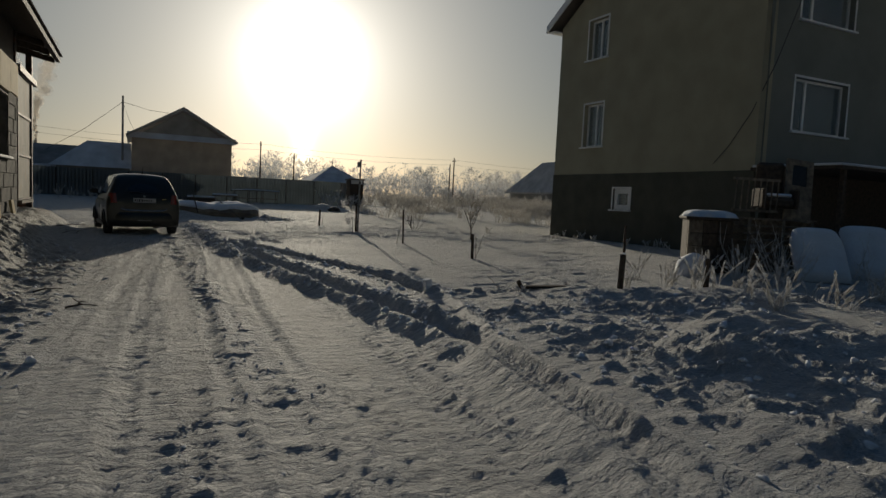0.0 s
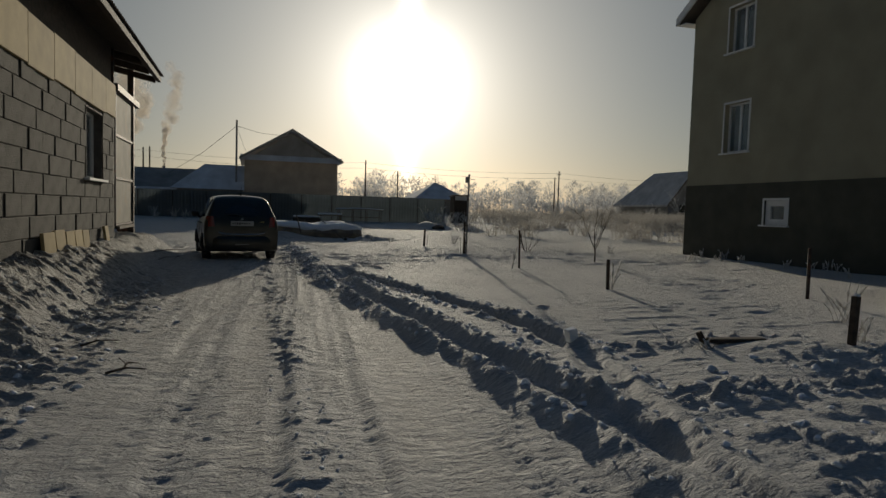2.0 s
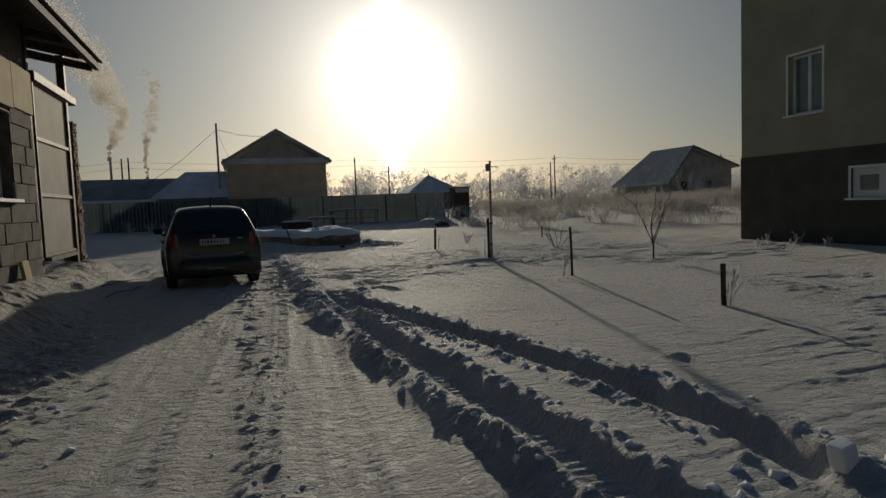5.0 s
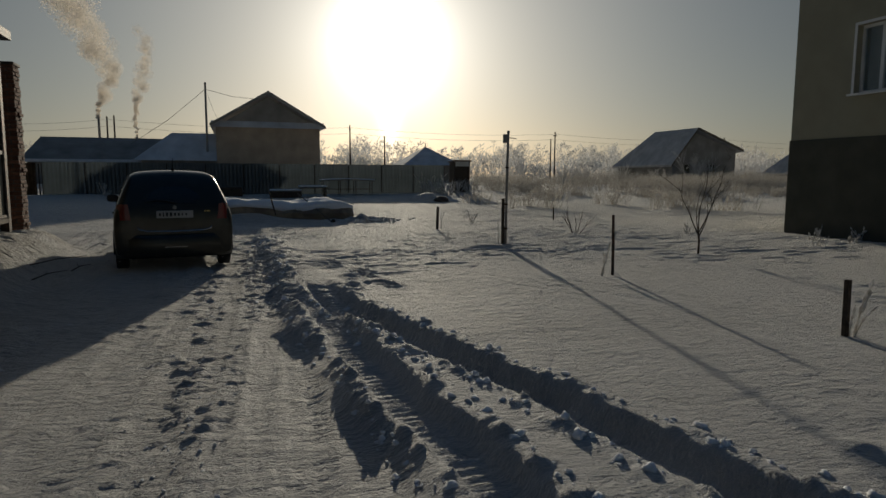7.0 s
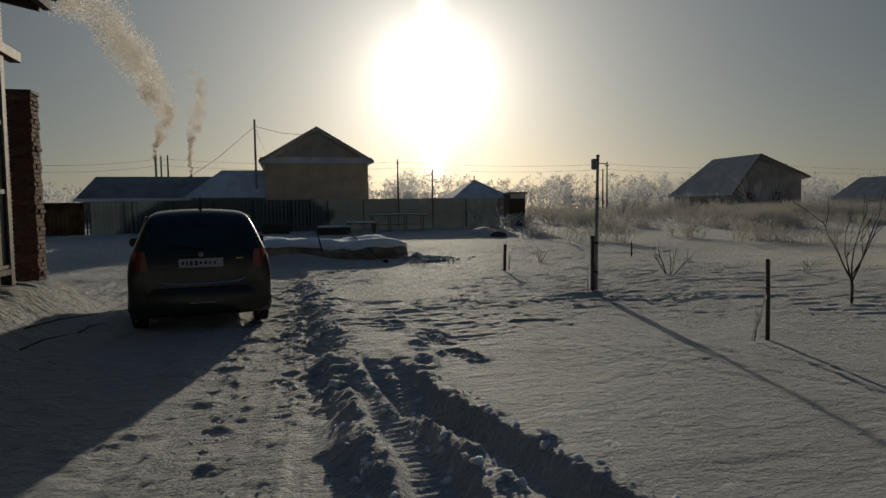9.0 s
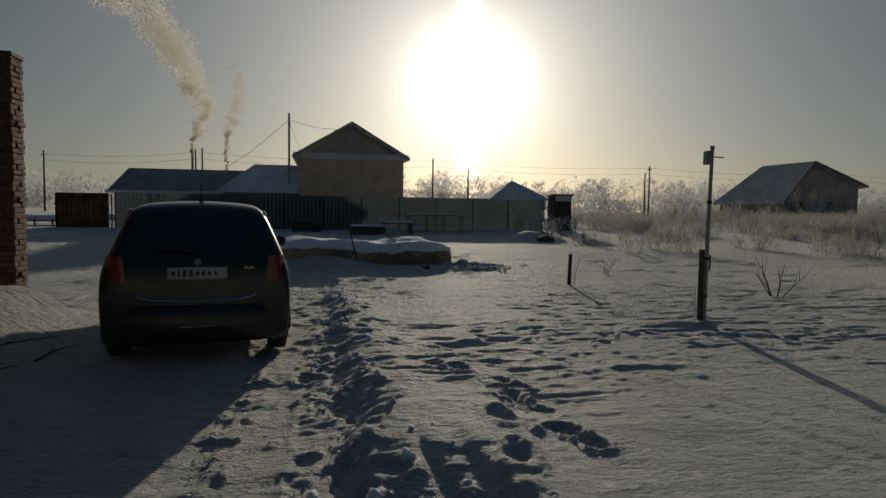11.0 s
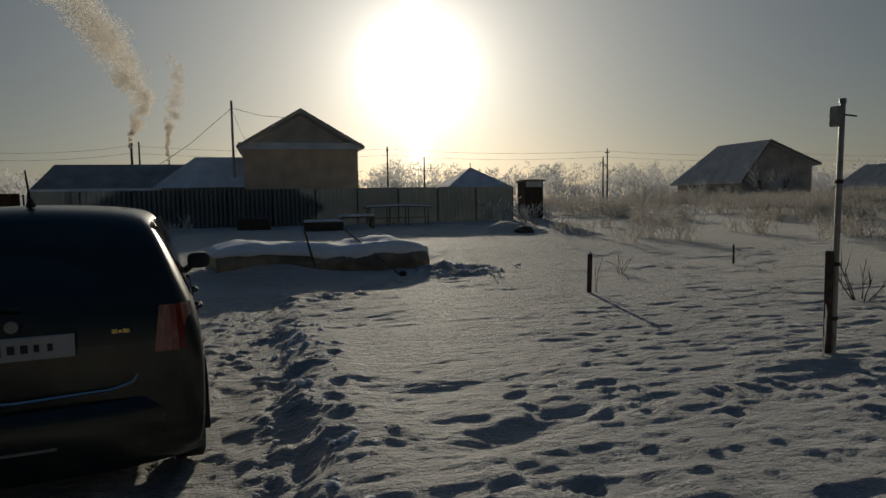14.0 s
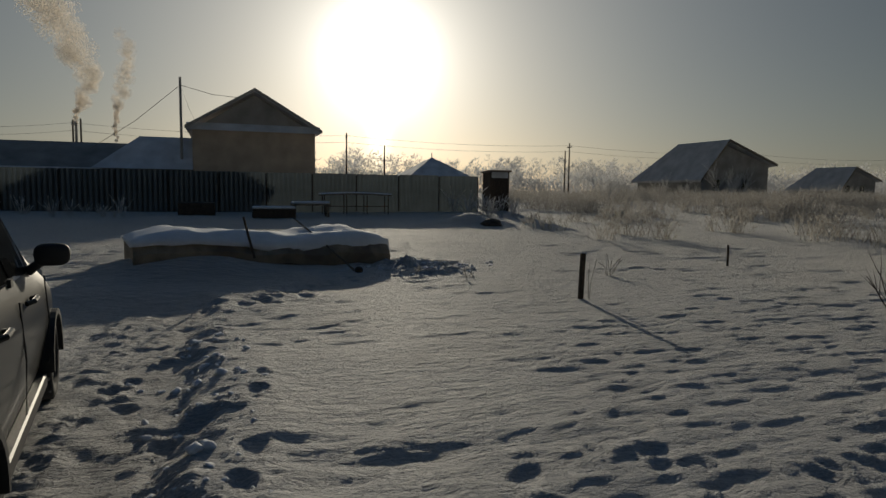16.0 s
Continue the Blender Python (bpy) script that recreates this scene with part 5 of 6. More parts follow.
def grow(bm, p, d, length, r, depth, rng, spread=0.5, kids=4, droop=0.0):
    """A limb with finer limbs along it."""
    pts, q = [Vector(p)], Vector(d).normalized()
    n = 4
    for k in range(n):
        q = (q + Vector((rng.uniform(-1, 1), rng.uniform(-1, 1), rng.uniform(-0.5, 0.8) - droop)) * 0.16).normalized()
        pts.append(pts[-1] + q * length / n)
    tube(bm, pts, [r * (1 - 0.75 * k / n) for k in range(n + 1)], 5 if depth > 0 else 3, False)
    if depth > 0:
        for k in range(kids):
            t = rng.uniform(0.3, 1.0)
            i = min(int(t * n), n - 1)
            base = pts[i].lerp(pts[i + 1], t * n - i)
            side = Vector((rng.uniform(-1, 1), rng.uniform(-1, 1), rng.uniform(0.1, 0.9)))
            grow(bm, base, (q + side * spread * 2).normalized(), length * rng.uniform(0.35, 0.6), r * 0.5, depth - 1, rng, spread, kids, droop)


def sapling(at, height, label, seed):
    rng = random.Random(seed)
    t = thing("sapling", label, "tree", at)
    bm = bmesh.new()
    tube(bm, [(0, 0, -0.2), (0.01, 0, height * 0.2), (0.0, 0.02, height * 0.36)], [0.024, 0.02, 0.017], 8)
    part("trunk", bm, "bark", t)
    for k in range(5):
        a = k * 1.3 + rng.uniform(-0.3, 0.3)
        b = bmesh.new()
        h = height * (0.80 if k else 0.92)
        grow(b, (0, 0.01, height * (0.25 + 0.02 * k)), (0.55 * math.cos(a), 0.55 * math.sin(a), 1.0), h, 0.013, 2, rng, 0.30, 3)
        part("limb", b, "bark", t)


sapling((9.35, 17.32, gz(9.35, 17.32)), 1.2, "bare young fruit tree with thin spreading limbs", 4)


def shrub(at, height, stems, label, seed, material="bark", lean=0.6):
    rng = random.Random(seed)
    t = thing("shrub", label, "shrub", at, group="")
    for k in range(stems):
        a = rng.uniform(0, 6.28)
        b = bmesh.new()
        grow(b, (0.03 * math.cos(a), 0.03 * math.sin(a), -0.1), (lean * math.cos(a), lean * math.sin(a), 1.0), height * rng.uniform(0.7, 1.1), 0.012, 1, rng, 0.3, 4)
        part("stem", b, material, t)
    return t


shrub((9.48, 22.05, gz(9.48, 22.05)), 0.62, 6, "bare dark shrub with a few upright stems", 11)


def weed(at, height, stems, seed, label="frosted dry weed stalks standing in the snow", seeds=True, curl=0.5, group="frosted weeds"):
    """A clump of dead stalks thick with rime."""
    rng = random.Random(seed)
    t = thing("weed", label, "weed", at, group=group)
    for k in range(stems):
        bm = bmesh.new()
        a, l = rng.uniform(0, 6.28), height * rng.uniform(0.5, 1.0)
        p = Vector((rng.uniform(-0.08, 0.08), rng.uniform(-0.08, 0.08), -0.05)) * (0.4 if curl < 0.3 else 1.0)
        p.z = -0.05
        q = Vector((0.3 * min(curl, 1.0) * math.cos(a), 0.3 * min(curl, 1.0) * math.sin(a), 1.0)).normalized()
        pts, n, r = [p], 12 if seeds else 6, rng.uniform(0.005, 0.009)
        for s in range(n):
            q = (q + Vector((math.cos(a), math.sin(a), -0.35)) * curl * 1.1 / n * rng.uniform(0.2, 1.2) + Vector([rng.uniform(-0.12, 0.12) for _ in range(3)])).normalized()
            pts.append(pts[-1] + q * l / n)
        radii = [r * rng.uniform(0.8, 1.3) if not seeds or s < 0.45 * n else r * rng.choice((0.8, 1.2, 2.2, 2.8)) for s in range(n)] + [r * 0.5]
        tube(bm, pts, radii, 5, False)
        part("stalk", bm, "rime", t)
    return t


rw = random.Random(77)
weed((6.53, 11.86, gz(6.53, 11.86)), 0.66, 4, 1, "frosted dead stalk with a curled seed head", True, 0.22)
weed((6.25, 15.6, gz(6.25, 15.6)), 0.60, 2, 2, curl=0.08)
weed((6.57, 24.2, gz(6.57, 24.2)), 0.66, 2, 3, seeds=False, curl=0.1)
weed((6.3, 19.6, gz(6.3, 19.6)), 0.62, 1, 5, seeds=False, curl=0.1)
weed((4.6, 7.5, gz(4.6, 7.5)), 0.40, 2, 6, "thin frosted stalk bent over at its tip", True, 1.4)
weed((4.66, 7.1, gz(4.66, 7.1)), 0.22, 12, 7, "low tuft of frosted grass round a stump", False, 1.0)
weed((6.1, 6.75, gz(6.1, 6.75)), 0.34, 5, 8)
weed((5.75, 26.6, gz(5.75, 26.6)), 0.28, 4, 9)
weed((5.1, 27.3, gz(5.1, 27.3)), 0.25, 5, 10)
weed((8.2, 26.2, gz(8.2, 26.2)), 0.55, 9, 12, "loose clump of thin frosted twigs", False, 0.8)
weed((12.0, 20.9, gz(12.0, 20.9)), 0.4, 8, 13)
for k in range(26):
    x, y = rw.uniform(6.6, 9.6), rw.uniform(5.0, 8.4)
    weed((x, y, gz(x, y)), rw.uniform(0.28, 0.8), rw.randint(4, 9), 100 + k, "frosted curled weed stalks on the bank", True, rw.uniform(0.3, 1.2))
for k in range(14):
    x, y = rw.uniform(12.6, 14.1), rw.uniform(11.5, 20.0)
    weed((x, y, gz(x, y)), rw.uniform(0.15, 0.4), rw.randint(4, 8), 200 + k, "small frosted weeds at the foot of the house wall")
for k in range(10):
    x, y = rw.uniform(-5.5, -1.2), rw.uniform(42.5, 45.5)
    weed((x, y, gz(x, y)), rw.uniform(0.4, 0.95), rw.randint(7, 12), 300 + k, "frosted weeds before the metal fence")
for k in range(16):
    x, y = rw.uniform(11.6, 14.6), rw.uniform(41.5, 45.8)
    weed((x, y, gz(x, y)), rw.uniform(0.8, 1.7), rw.randint(6, 12), 400 + k, "tall arching frosted reeds beside the outhouse", True, rw.uniform(0.3, 1.3))


def weed_field():
    """The wide belt of rimed weeds between the yard and the far houses."""
    rng = random.Random(5)
    verts, faces = [], []

    def ribbon(pts, w, right):
        i = len(verts)
        for k, p in enumerate(pts):
            ww = w * (1 - 0.6 * k / (len(pts) - 1))
            verts.append(tuple(p - right * ww))
            verts.append(tuple(p + right * ww))
        for k in range(len(pts) - 1):
            j = i + 2 * k
            faces.append((j, j + 1, j + 3, j + 2))
    n = 0
    while n < 1900:
        y = 27 + 62 * rng.random() ** 1.4
        x = rng.uniform(7, 30 + (y - 27) * 1.2)
        edge = 8.5 + max(0, y - 30) * 0.42
        if x < edge or (y < 40 and rng.random() < 0.75 - 0.04 * (y - 27)) or (49 < x < 74 and y > 82):
            continue
        clump = noise.noise(Vector((x * 0.17, y * 0.13, 3.0)))
        if clump + 0.6 * noise.noise(Vector((x * 0.6, y * 0.45, 8.0))) + rng.uniform(-0.12, 0.12) < (0.34 if y < 38 else 0.16):
            continue
        n += 1
        z = gz_fast(x, y)
        tall = rng.uniform(0.35, 0.75) + max(0, clump) * 1.7 + (0.35 if y > 42 else 0)
        for s in range(rng.randint(7, 13)):
            a, l = rng.uniform(0, 6.28), tall * rng.uniform(0.5, 1.0)
            q = Vector((0.3 * math.cos(a), 0.3 * math.sin(a), 1)).normalized()
            p = Vector((x + rng.uniform(-0.25, 0.25), y + rng.uniform(-0.25, 0.25), z - 0.05))
            pts = [p]
            for k in range(3):
                q = (q + Vector((math.cos(a), math.sin(a), -0.3)) * 0.22 * rng.random()).normalized()
                pts.append(pts[-1] + q * l / 3)
            b = rng.uniform(0, 3.14)
            ribbon(pts, rng.uniform(0.008, 0.016), Vector((math.cos(b), math.sin(b), 0)))
            for k in range(5):
                c = pts[2].lerp(pts[3], rng.random() * 1.6 - 0.6)
                t = c + Vector((rng.uniform(-0.12, 0.12), rng.uniform(-0.12, 0.12), rng.uniform(0.0, 0.14)))
                i = len(verts)
                verts.extend([tuple(c), tuple(c + Vector((0.02, 0.0, 0.015))), tuple(t)])
                faces.append((i, i + 1, i + 2))
    me = bpy.data.meshes.new("weed_field")
    me.from_pydata(verts, [], faces)
    me.materials.append(M["frost"])
    return tagged(new("weed_field", me), "wide belt of rime-covered dry weeds", "weeds", kind="stuff")


def gz_fast(x, y):
    return 0.16 + 0.021 * min(max(y - 28, 0), 32)


weed_field()


def far_bushes():
    """Rimed bushes: twigs in rounded, broken masses."""
    for k, (x, y, h) in enumerate(((58.5, 78, 4.2), (55.0, 80, 2.6), (61.5, 79, 3.0), (33.0, 62, 1.9), (27.0, 55, 1.6), (40.0, 66, 2.2), (36.5, 70, 1.8))):
        rng = random.Random(900 + k)
        t = thing("bush", "rime-white bush of fine bare twigs", "bush", (x, y, gz_fast(x, y)), group="rimed bushes")
        for s in range(7):
            a = rng.uniform(0, 6.28)
            b = bmesh.new()
            grow(b, (0.1 * math.cos(a), 0.1 * math.sin(a), -0.2), (0.55 * math.cos(a), 0.55 * math.sin(a), 1), h * rng.uniform(0.5, 0.95), 0.035, 2, rng, 0.4, 7)
            part("limb", b, "frost_tree", t)


far_bushes()


def far_woods():
    """The hazy line of rimed trees along the horizon: trunks with thousands of twig slivers."""
    rng = random.Random(12)
    verts, faces = [], []

    def sliver(a, b, w):
        i = len(verts)
        d = (b - a).normalized()
        s = d.cross(Vector((rng.uniform(-1, 1), rng.uniform(-1, 1), rng.uniform(-1, 1)))).normalized() * w
        verts.extend([tuple(a - s), tuple(a + s), tuple(b)])
        faces.append((i, i + 1, i + 2))
    for k in range(620):
        y = rng.uniform(225, 330)
        x = rng.uniform(-150, 430)
        tall = 11.0 + 4.5 * noise.noise(Vector((x * 0.03, y * 0.02, 1.5))) + rng.uniform(-2.0, 3.5)
        if x < 20:
            tall *= 0.9
        tall *= y / 250
        foot = Vector((x, y, 0.5))
        top = foot + Vector((rng.uniform(-0.6, 0.6), rng.uniform(-0.6, 0.6), tall))
        sliver(foot, top, 0.22)
        wide = tall * rng.uniform(0.20, 0.34)
        for s in range(120):
            u = rng.random() ** 0.7
            a, r = rng.uniform(0, 6.28), wide * math.sin(math.pi * min(1, 0.12 + 0.88 * u)) ** 0.7 * rng.uniform(0.2, 1.0)
            c = foot.lerp(top, 0.12 + 0.86 * u) + Vector((r * math.cos(a), r * math.sin(a), rng.uniform(-0.5, 0.5)))
            e = c + Vector((0.8 * math.cos(a), 0.8 * math.sin(a), rng.uniform(0.1, 1.2))) * rng.uniform(0.5, 1.5)
            sliver(c, e, rng.uniform(0.10, 0.24))
    for k in range(36000):
        x, y = rng.uniform(-150, 430), rng.uniform(212, 235)
        h = 4.6 + 4.0 * (noise.noise(Vector((x * 0.05, 7.0, 0))) + 0.6)
        c = Vector((x, y, 0.5 + max(1.0, h) * rng.random()))
        sliver(c, c + Vector((rng.uniform(-0.8, 0.8), rng.uniform(-0.5, 0.5), rng.uniform(0.4, 1.6))), rng.uniform(0.12, 0.3))
    me = bpy.data.meshes.new("far_woods")
    me.from_pydata(verts, [], faces)
    me.materials.append(M["frost_tree"])
    return tagged(new("far_woods", me), "distant line of rimed trees in haze", "trees", kind="stuff")


far_woods()


# covered heap: stacked timber under a tarpaulin with a thick quilt of snow
def covered_heap():
    h = thing("covered_heap", "long low heap under a brown tarpaulin, quilted with snow", "heap", (2.55, 29.2, 0.08), 12)
    L, W = 4.5, 1.5
    bm = bmesh.new()
    rings = []
    for k in range(25):
        u = k / 24
        x = -L / 2 + L * u
        zt = 0.62 + 0.04 * math.sin(u * 9) - 0.10 * u
        zl = 0.24 + 0.10 * noise.noise(Vector((x * 1.7, 0.3, 0))) - 0.30 * max(0.0, u - 0.25)
        bulge = 0.12 * noise.noise(Vector((x * 1.4, 4.3, 0))) - 0.05
        rings.append([(x, -W / 2 - 0.06 + bulge, zl), (x, -W / 2 - 0.08 + bulge, (zl + zt) / 2), (x, -W / 2 + 0.03, zt), (x, W / 2, zt + 0.02), (x, W / 2 + 0.08, 0.0), (x, -W / 2 + 0.25, 0.0)])
    loft(bm, rings)
    part("tarpaulin", bm, "tarp", h, "sagging brown tarpaulin", smooth=False)
    bm = bmesh.new()
    rings = []
    for k in range(31):
        u = k / 30
        x = -L / 2 - 0.04 + (L + 0.08) * u
        f = min(1, 8 * u, 8 * (1 - u)) ** 0.5
        zt = 0.62 + 0.04 * math.sin(u * 9) - 0.10 * u
        ring = []
        for s in range(11):
            v = s / 10
            y = -W / 2 - 0.02 + (W + 0.04) * v
            g = min(1, 5 * v, 5 * (1 - v)) ** 0.5
            ring.append((x, y, zt + 0.02 + f * g * (0.14 + 0.09 * noise.noise(Vector((x * 1.1, y * 1.7, 2.0))) + 0.05 * noise.noise(Vector((x * 3.1, y * 3.7, 5.0))))))
        ring += [(x, W / 2 + 0.02, zt - 0.02), (x, -W / 2 - 0.10, zt - 0.06 - 0.08 * abs(noise.noise(Vector((x * 2.1, 9.0, 0)))) - 0.28 * max(0.0, min(1.0, 3.0 * (u - 0.42))))]
        rings.append(ring)
    loft(bm, rings)
    part("snow_quilt", bm, "snow", h, "thick rounded snow", smooth=True)
    part("prop", tube(bmesh.new(), [(-0.35, -W / 2 - 0.14, 0.3), (-0.52, -W / 2 - 0.1, 1.02)], [0.025, 0.02], 7), "dark_wood", h, "dark stick stuck in beside")
    for k in range(3):
        part("beam", boxes(((-1.9 + k * 1.7, -W / 2 + 0.0, -0.12), (-1.75 + k * 1.7, W / 2, 0.02))), "dark_wood", h)


covered_heap()


def low_table():
    t = thing("low_table", "low wooden table with snow on its top", "table", (5.2, 42.6, gz(5.2, 42.6)))
    part("tabletop", boxes(((-0.75, -0.4, 0.46), (0.75, 0.4, 0.52)), bevel=0.01), "grey_wood", t)
    for x in (-0.65, 0.65):
        for y in (-0.32, 0.32):
            part("leg", boxes(((x - 0.04, y - 0.04, -0.1), (x + 0.04, y + 0.04, 0.46))), "grey_wood", t)
    bm = boxes(((-0.73, -0.38, 0.52), (0.73, 0.38, 0.62)), bevel=0.035)
    part("snow", bm, "snow", t, "snow on the top", smooth=True)
    b = thing("crate", "low dark crate capped with snow", "crate", (3.75, 42.3, gz(3.75, 42.3)))
    part("body", boxes(((-0.8, -0.4, -0.1), (0.8, 0.4, 0.34)), bevel=0.015), "dark_wood", b)
    part("snow", boxes(((-0.8, -0.4, 0.345), (0.8, 0.4, 0.44)), bevel=0.035), "snow", b, "cap of snow", smooth=True)
    s = thing("bench_table", "long garden table with thin legs, snow on its curved top", "table", (7.4, 44.6, gz(7.4, 44.6)))
    bm = bmesh.new()
    rings = []
    for k in range(17):
        u = k / 16
        x, z = -1.55 + 3.1 * u, 0.80 + 0.06 * math.sin(math.pi * u)
        rings.append([(x, -0.4, z), (x, 0.4, z), (x, 0.4, z + 0.05), (x, -0.4, z + 0.05)])
    loft(bm, rings)
    part("tabletop", bm, "grey_wood", s)
    bm = bmesh.new()
    loft(bm, [[(a, b2, c + 0.055) for a, b2, c in r[:2]] + [(a, b2 * 0.9, c + 0.06) for a, b2, c in r[2:]] for r in rings])
    part("snow", bm, "snow", s, "snow on the top")
    for x in (-1.4, -0.45, 0.45, 1.4):
        for y in (-0.33, 0.33):
            part("leg", tube(bmesh.new(), [(x, y, -0.1), (x, y, 0.83)], 0.022, 6), "steel_dark", s)
    part("stretcher", tube(bmesh.new(), [(-1.4, -0.33, 0.35), (1.4, -0.33, 0.35)], 0.018, 6), "steel_dark", s)
    d = thing("barrel_base", "dark low trough in front of the fence", "trough", (0.9, 44.2, gz(0.9, 44.2)))
    part("body", boxes(((-0.7, -0.3, -0.1), (0.7, 0.3, 0.5)), bevel=0.05), "dark_wood", d)
    rc = thing("rock", "dark rock half under snow", "rock", (10.9, 37.6, gz(10.9, 37.6) - 0.1))
    bm = bmesh.new()
    bmesh.ops.create_icosphere(bm, subdivisions=3, radius=0.45)
    for v in bm.verts:
        v.co = v.co * (1 + 0.25 * noise.noise(v.co * 3)) * 1.0
        v.co.z *= 0.7
    part("stone", bm, "dark_wood", rc, smooth=False)


low_table()


# ---- clutter by the tall house ----
def kennel():
    k = thing("kennel", "small block-walled bin with a thick snow cap", "bin", (9.45, 8.9, 0.25), -38)
    k.scale = (0.62, 0.7, 1.0)
    for z in range(4):
        for n in range(3):
            part("block", boxes(((n * 0.42 + 0.005, -0.1, z * 0.245), (n * 0.42 + 0.415, 0.1, z * 0.245 + 0.238)), bevel=0.01), "grey_wood" if n == 0 else "dark_wood", k)
    part("side", boxes(((0.0, 0.1, 0), (0.12, 1.0, 0.98)), ((1.14, 0.1, 0), (1.26, 1.0, 0.98)), ((0.12, 0.88, 0), (1.14, 1.0, 0.98))), "dark_wood", k)
    part("lid", boxes(((-0.1, -0.22, 0.985), (1.4, 1.1, 1.03)), bevel=0.008), "dark_wood", k)
    bm = bmesh.new()
    g = bmesh.ops.create_grid(bm, x_segments=16, y_segments=12, size=0.5)
    for v in bm.verts:
        u, w = v.co.x * 2, v.co.y * 2
        e = max(0.0, 1 - abs(u) ** 5) * max(0.0, 1 - abs(w) ** 5)
        v.co = Vector((0.65 + u * 0.74, 0.44 + w * 0.65, 1.03 + 0.13 * e ** 0.5 + 0.02 * noise.noise(v.co * 5)))
    r = bmesh.ops.extrude_face_region(bm, geom=bm.faces[:])
    for v in [e for e in r["geom"] if isinstance(e, bmesh.types.BMVert)]:
        v.co.z = 1.032
    bmesh.ops.recalc_face_normals(bm, faces=bm.faces)
    part("snow_cap", bm, "snow", k, "thick rounded snow cap", smooth=True)


kennel()


def lean_to():
    t = thing("lean_to", "open dark lean-to with a flat snowy roof against the house", "shed", (14.05, 9.0, 0.25))
    part("roof", boxes(((0, 0.0, 2.22), (9.0, 2.35, 2.3)), bevel=0.01), "dark_wood", t)
    part("snow", boxes(((0.03, 0.02, 2.30), (8.97, 2.33, 2.36)), bevel=0.02), "snow", t, "thin snow on the roof")
    for x in (0.25, 3.2, 6.0, 8.7):
        part("post", boxes(((x, 0.1, -0.3), (x + 0.1, 0.2, 2.22))), "dark_wood", t)
    part("back_wall", boxes(((0.7, 2.25, -0.2), (9.0, 2.33, 2.22)), ((8.9, 0.2, -0.2), (9.0, 2.25, 2.22))), "dark_wood", t)


lean_to()


def leaning_slab(at, rz, w, h, tilt, label):
    s = thing("board_stack", label, "boards", at, rz)
    m = pose(0, 0, 0, -tilt)
    for k in range(3):
        bm = bmesh.new()
        box(bm, (-w / 2 + 0.03 * k, 0.05 * k, 0), (w / 2 - 0.02 * k, 0.05 * k + 0.04, h - 0.04 * k), m, 0.006)
        part("board", bm, "dark_wood", s)
    bm = bmesh.new()
    g = bmesh.ops.create_grid(bm, x_segments=10, y_segments=12, size=0.5)
    for v in bm.verts:
        u, q = v.co.x * 2, v.co.y * 2
        e = max(0.0, 1 - abs(u) ** 4) * max(0.0, 1 - abs(q) ** 6)
        ww = w * (1.06 - 0.2 * max(0.0, q - 0.3) ** 2 / 0.49)
        v.co = m @ Vector((u * ww / 2, -0.01 - 0.13 * e ** 0.5 - 0.02 * noise.noise(v.co * 4), h * 0.53 + q * h * 0.53 - 0.07 * u ** 4 * max(0.0, q)))
    r = bmesh.ops.extrude_face_region(bm, geom=bm.faces[:])
    for v in [e for e in r["geom"] if isinstance(e, bmesh.types.BMVert)]:
        v.co = v.co + (m.to_3x3() @ Vector((0, 0.06, 0)))
    bmesh.ops.recalc_face_normals(bm, faces=bm.faces)
    part("snow", bm, "snow", s, "snow clinging to the face", smooth=True)


leaning_slab((11.32, 7.38, 0.2), -32, 0.9, 1.1, 34, "snow-plastered boards leaning on a pile")
leaning_slab((12.85, 7.42, 0.2), -36, 1.0, 1.15, 32, "snow-plastered boards leaning beside the lean-to")


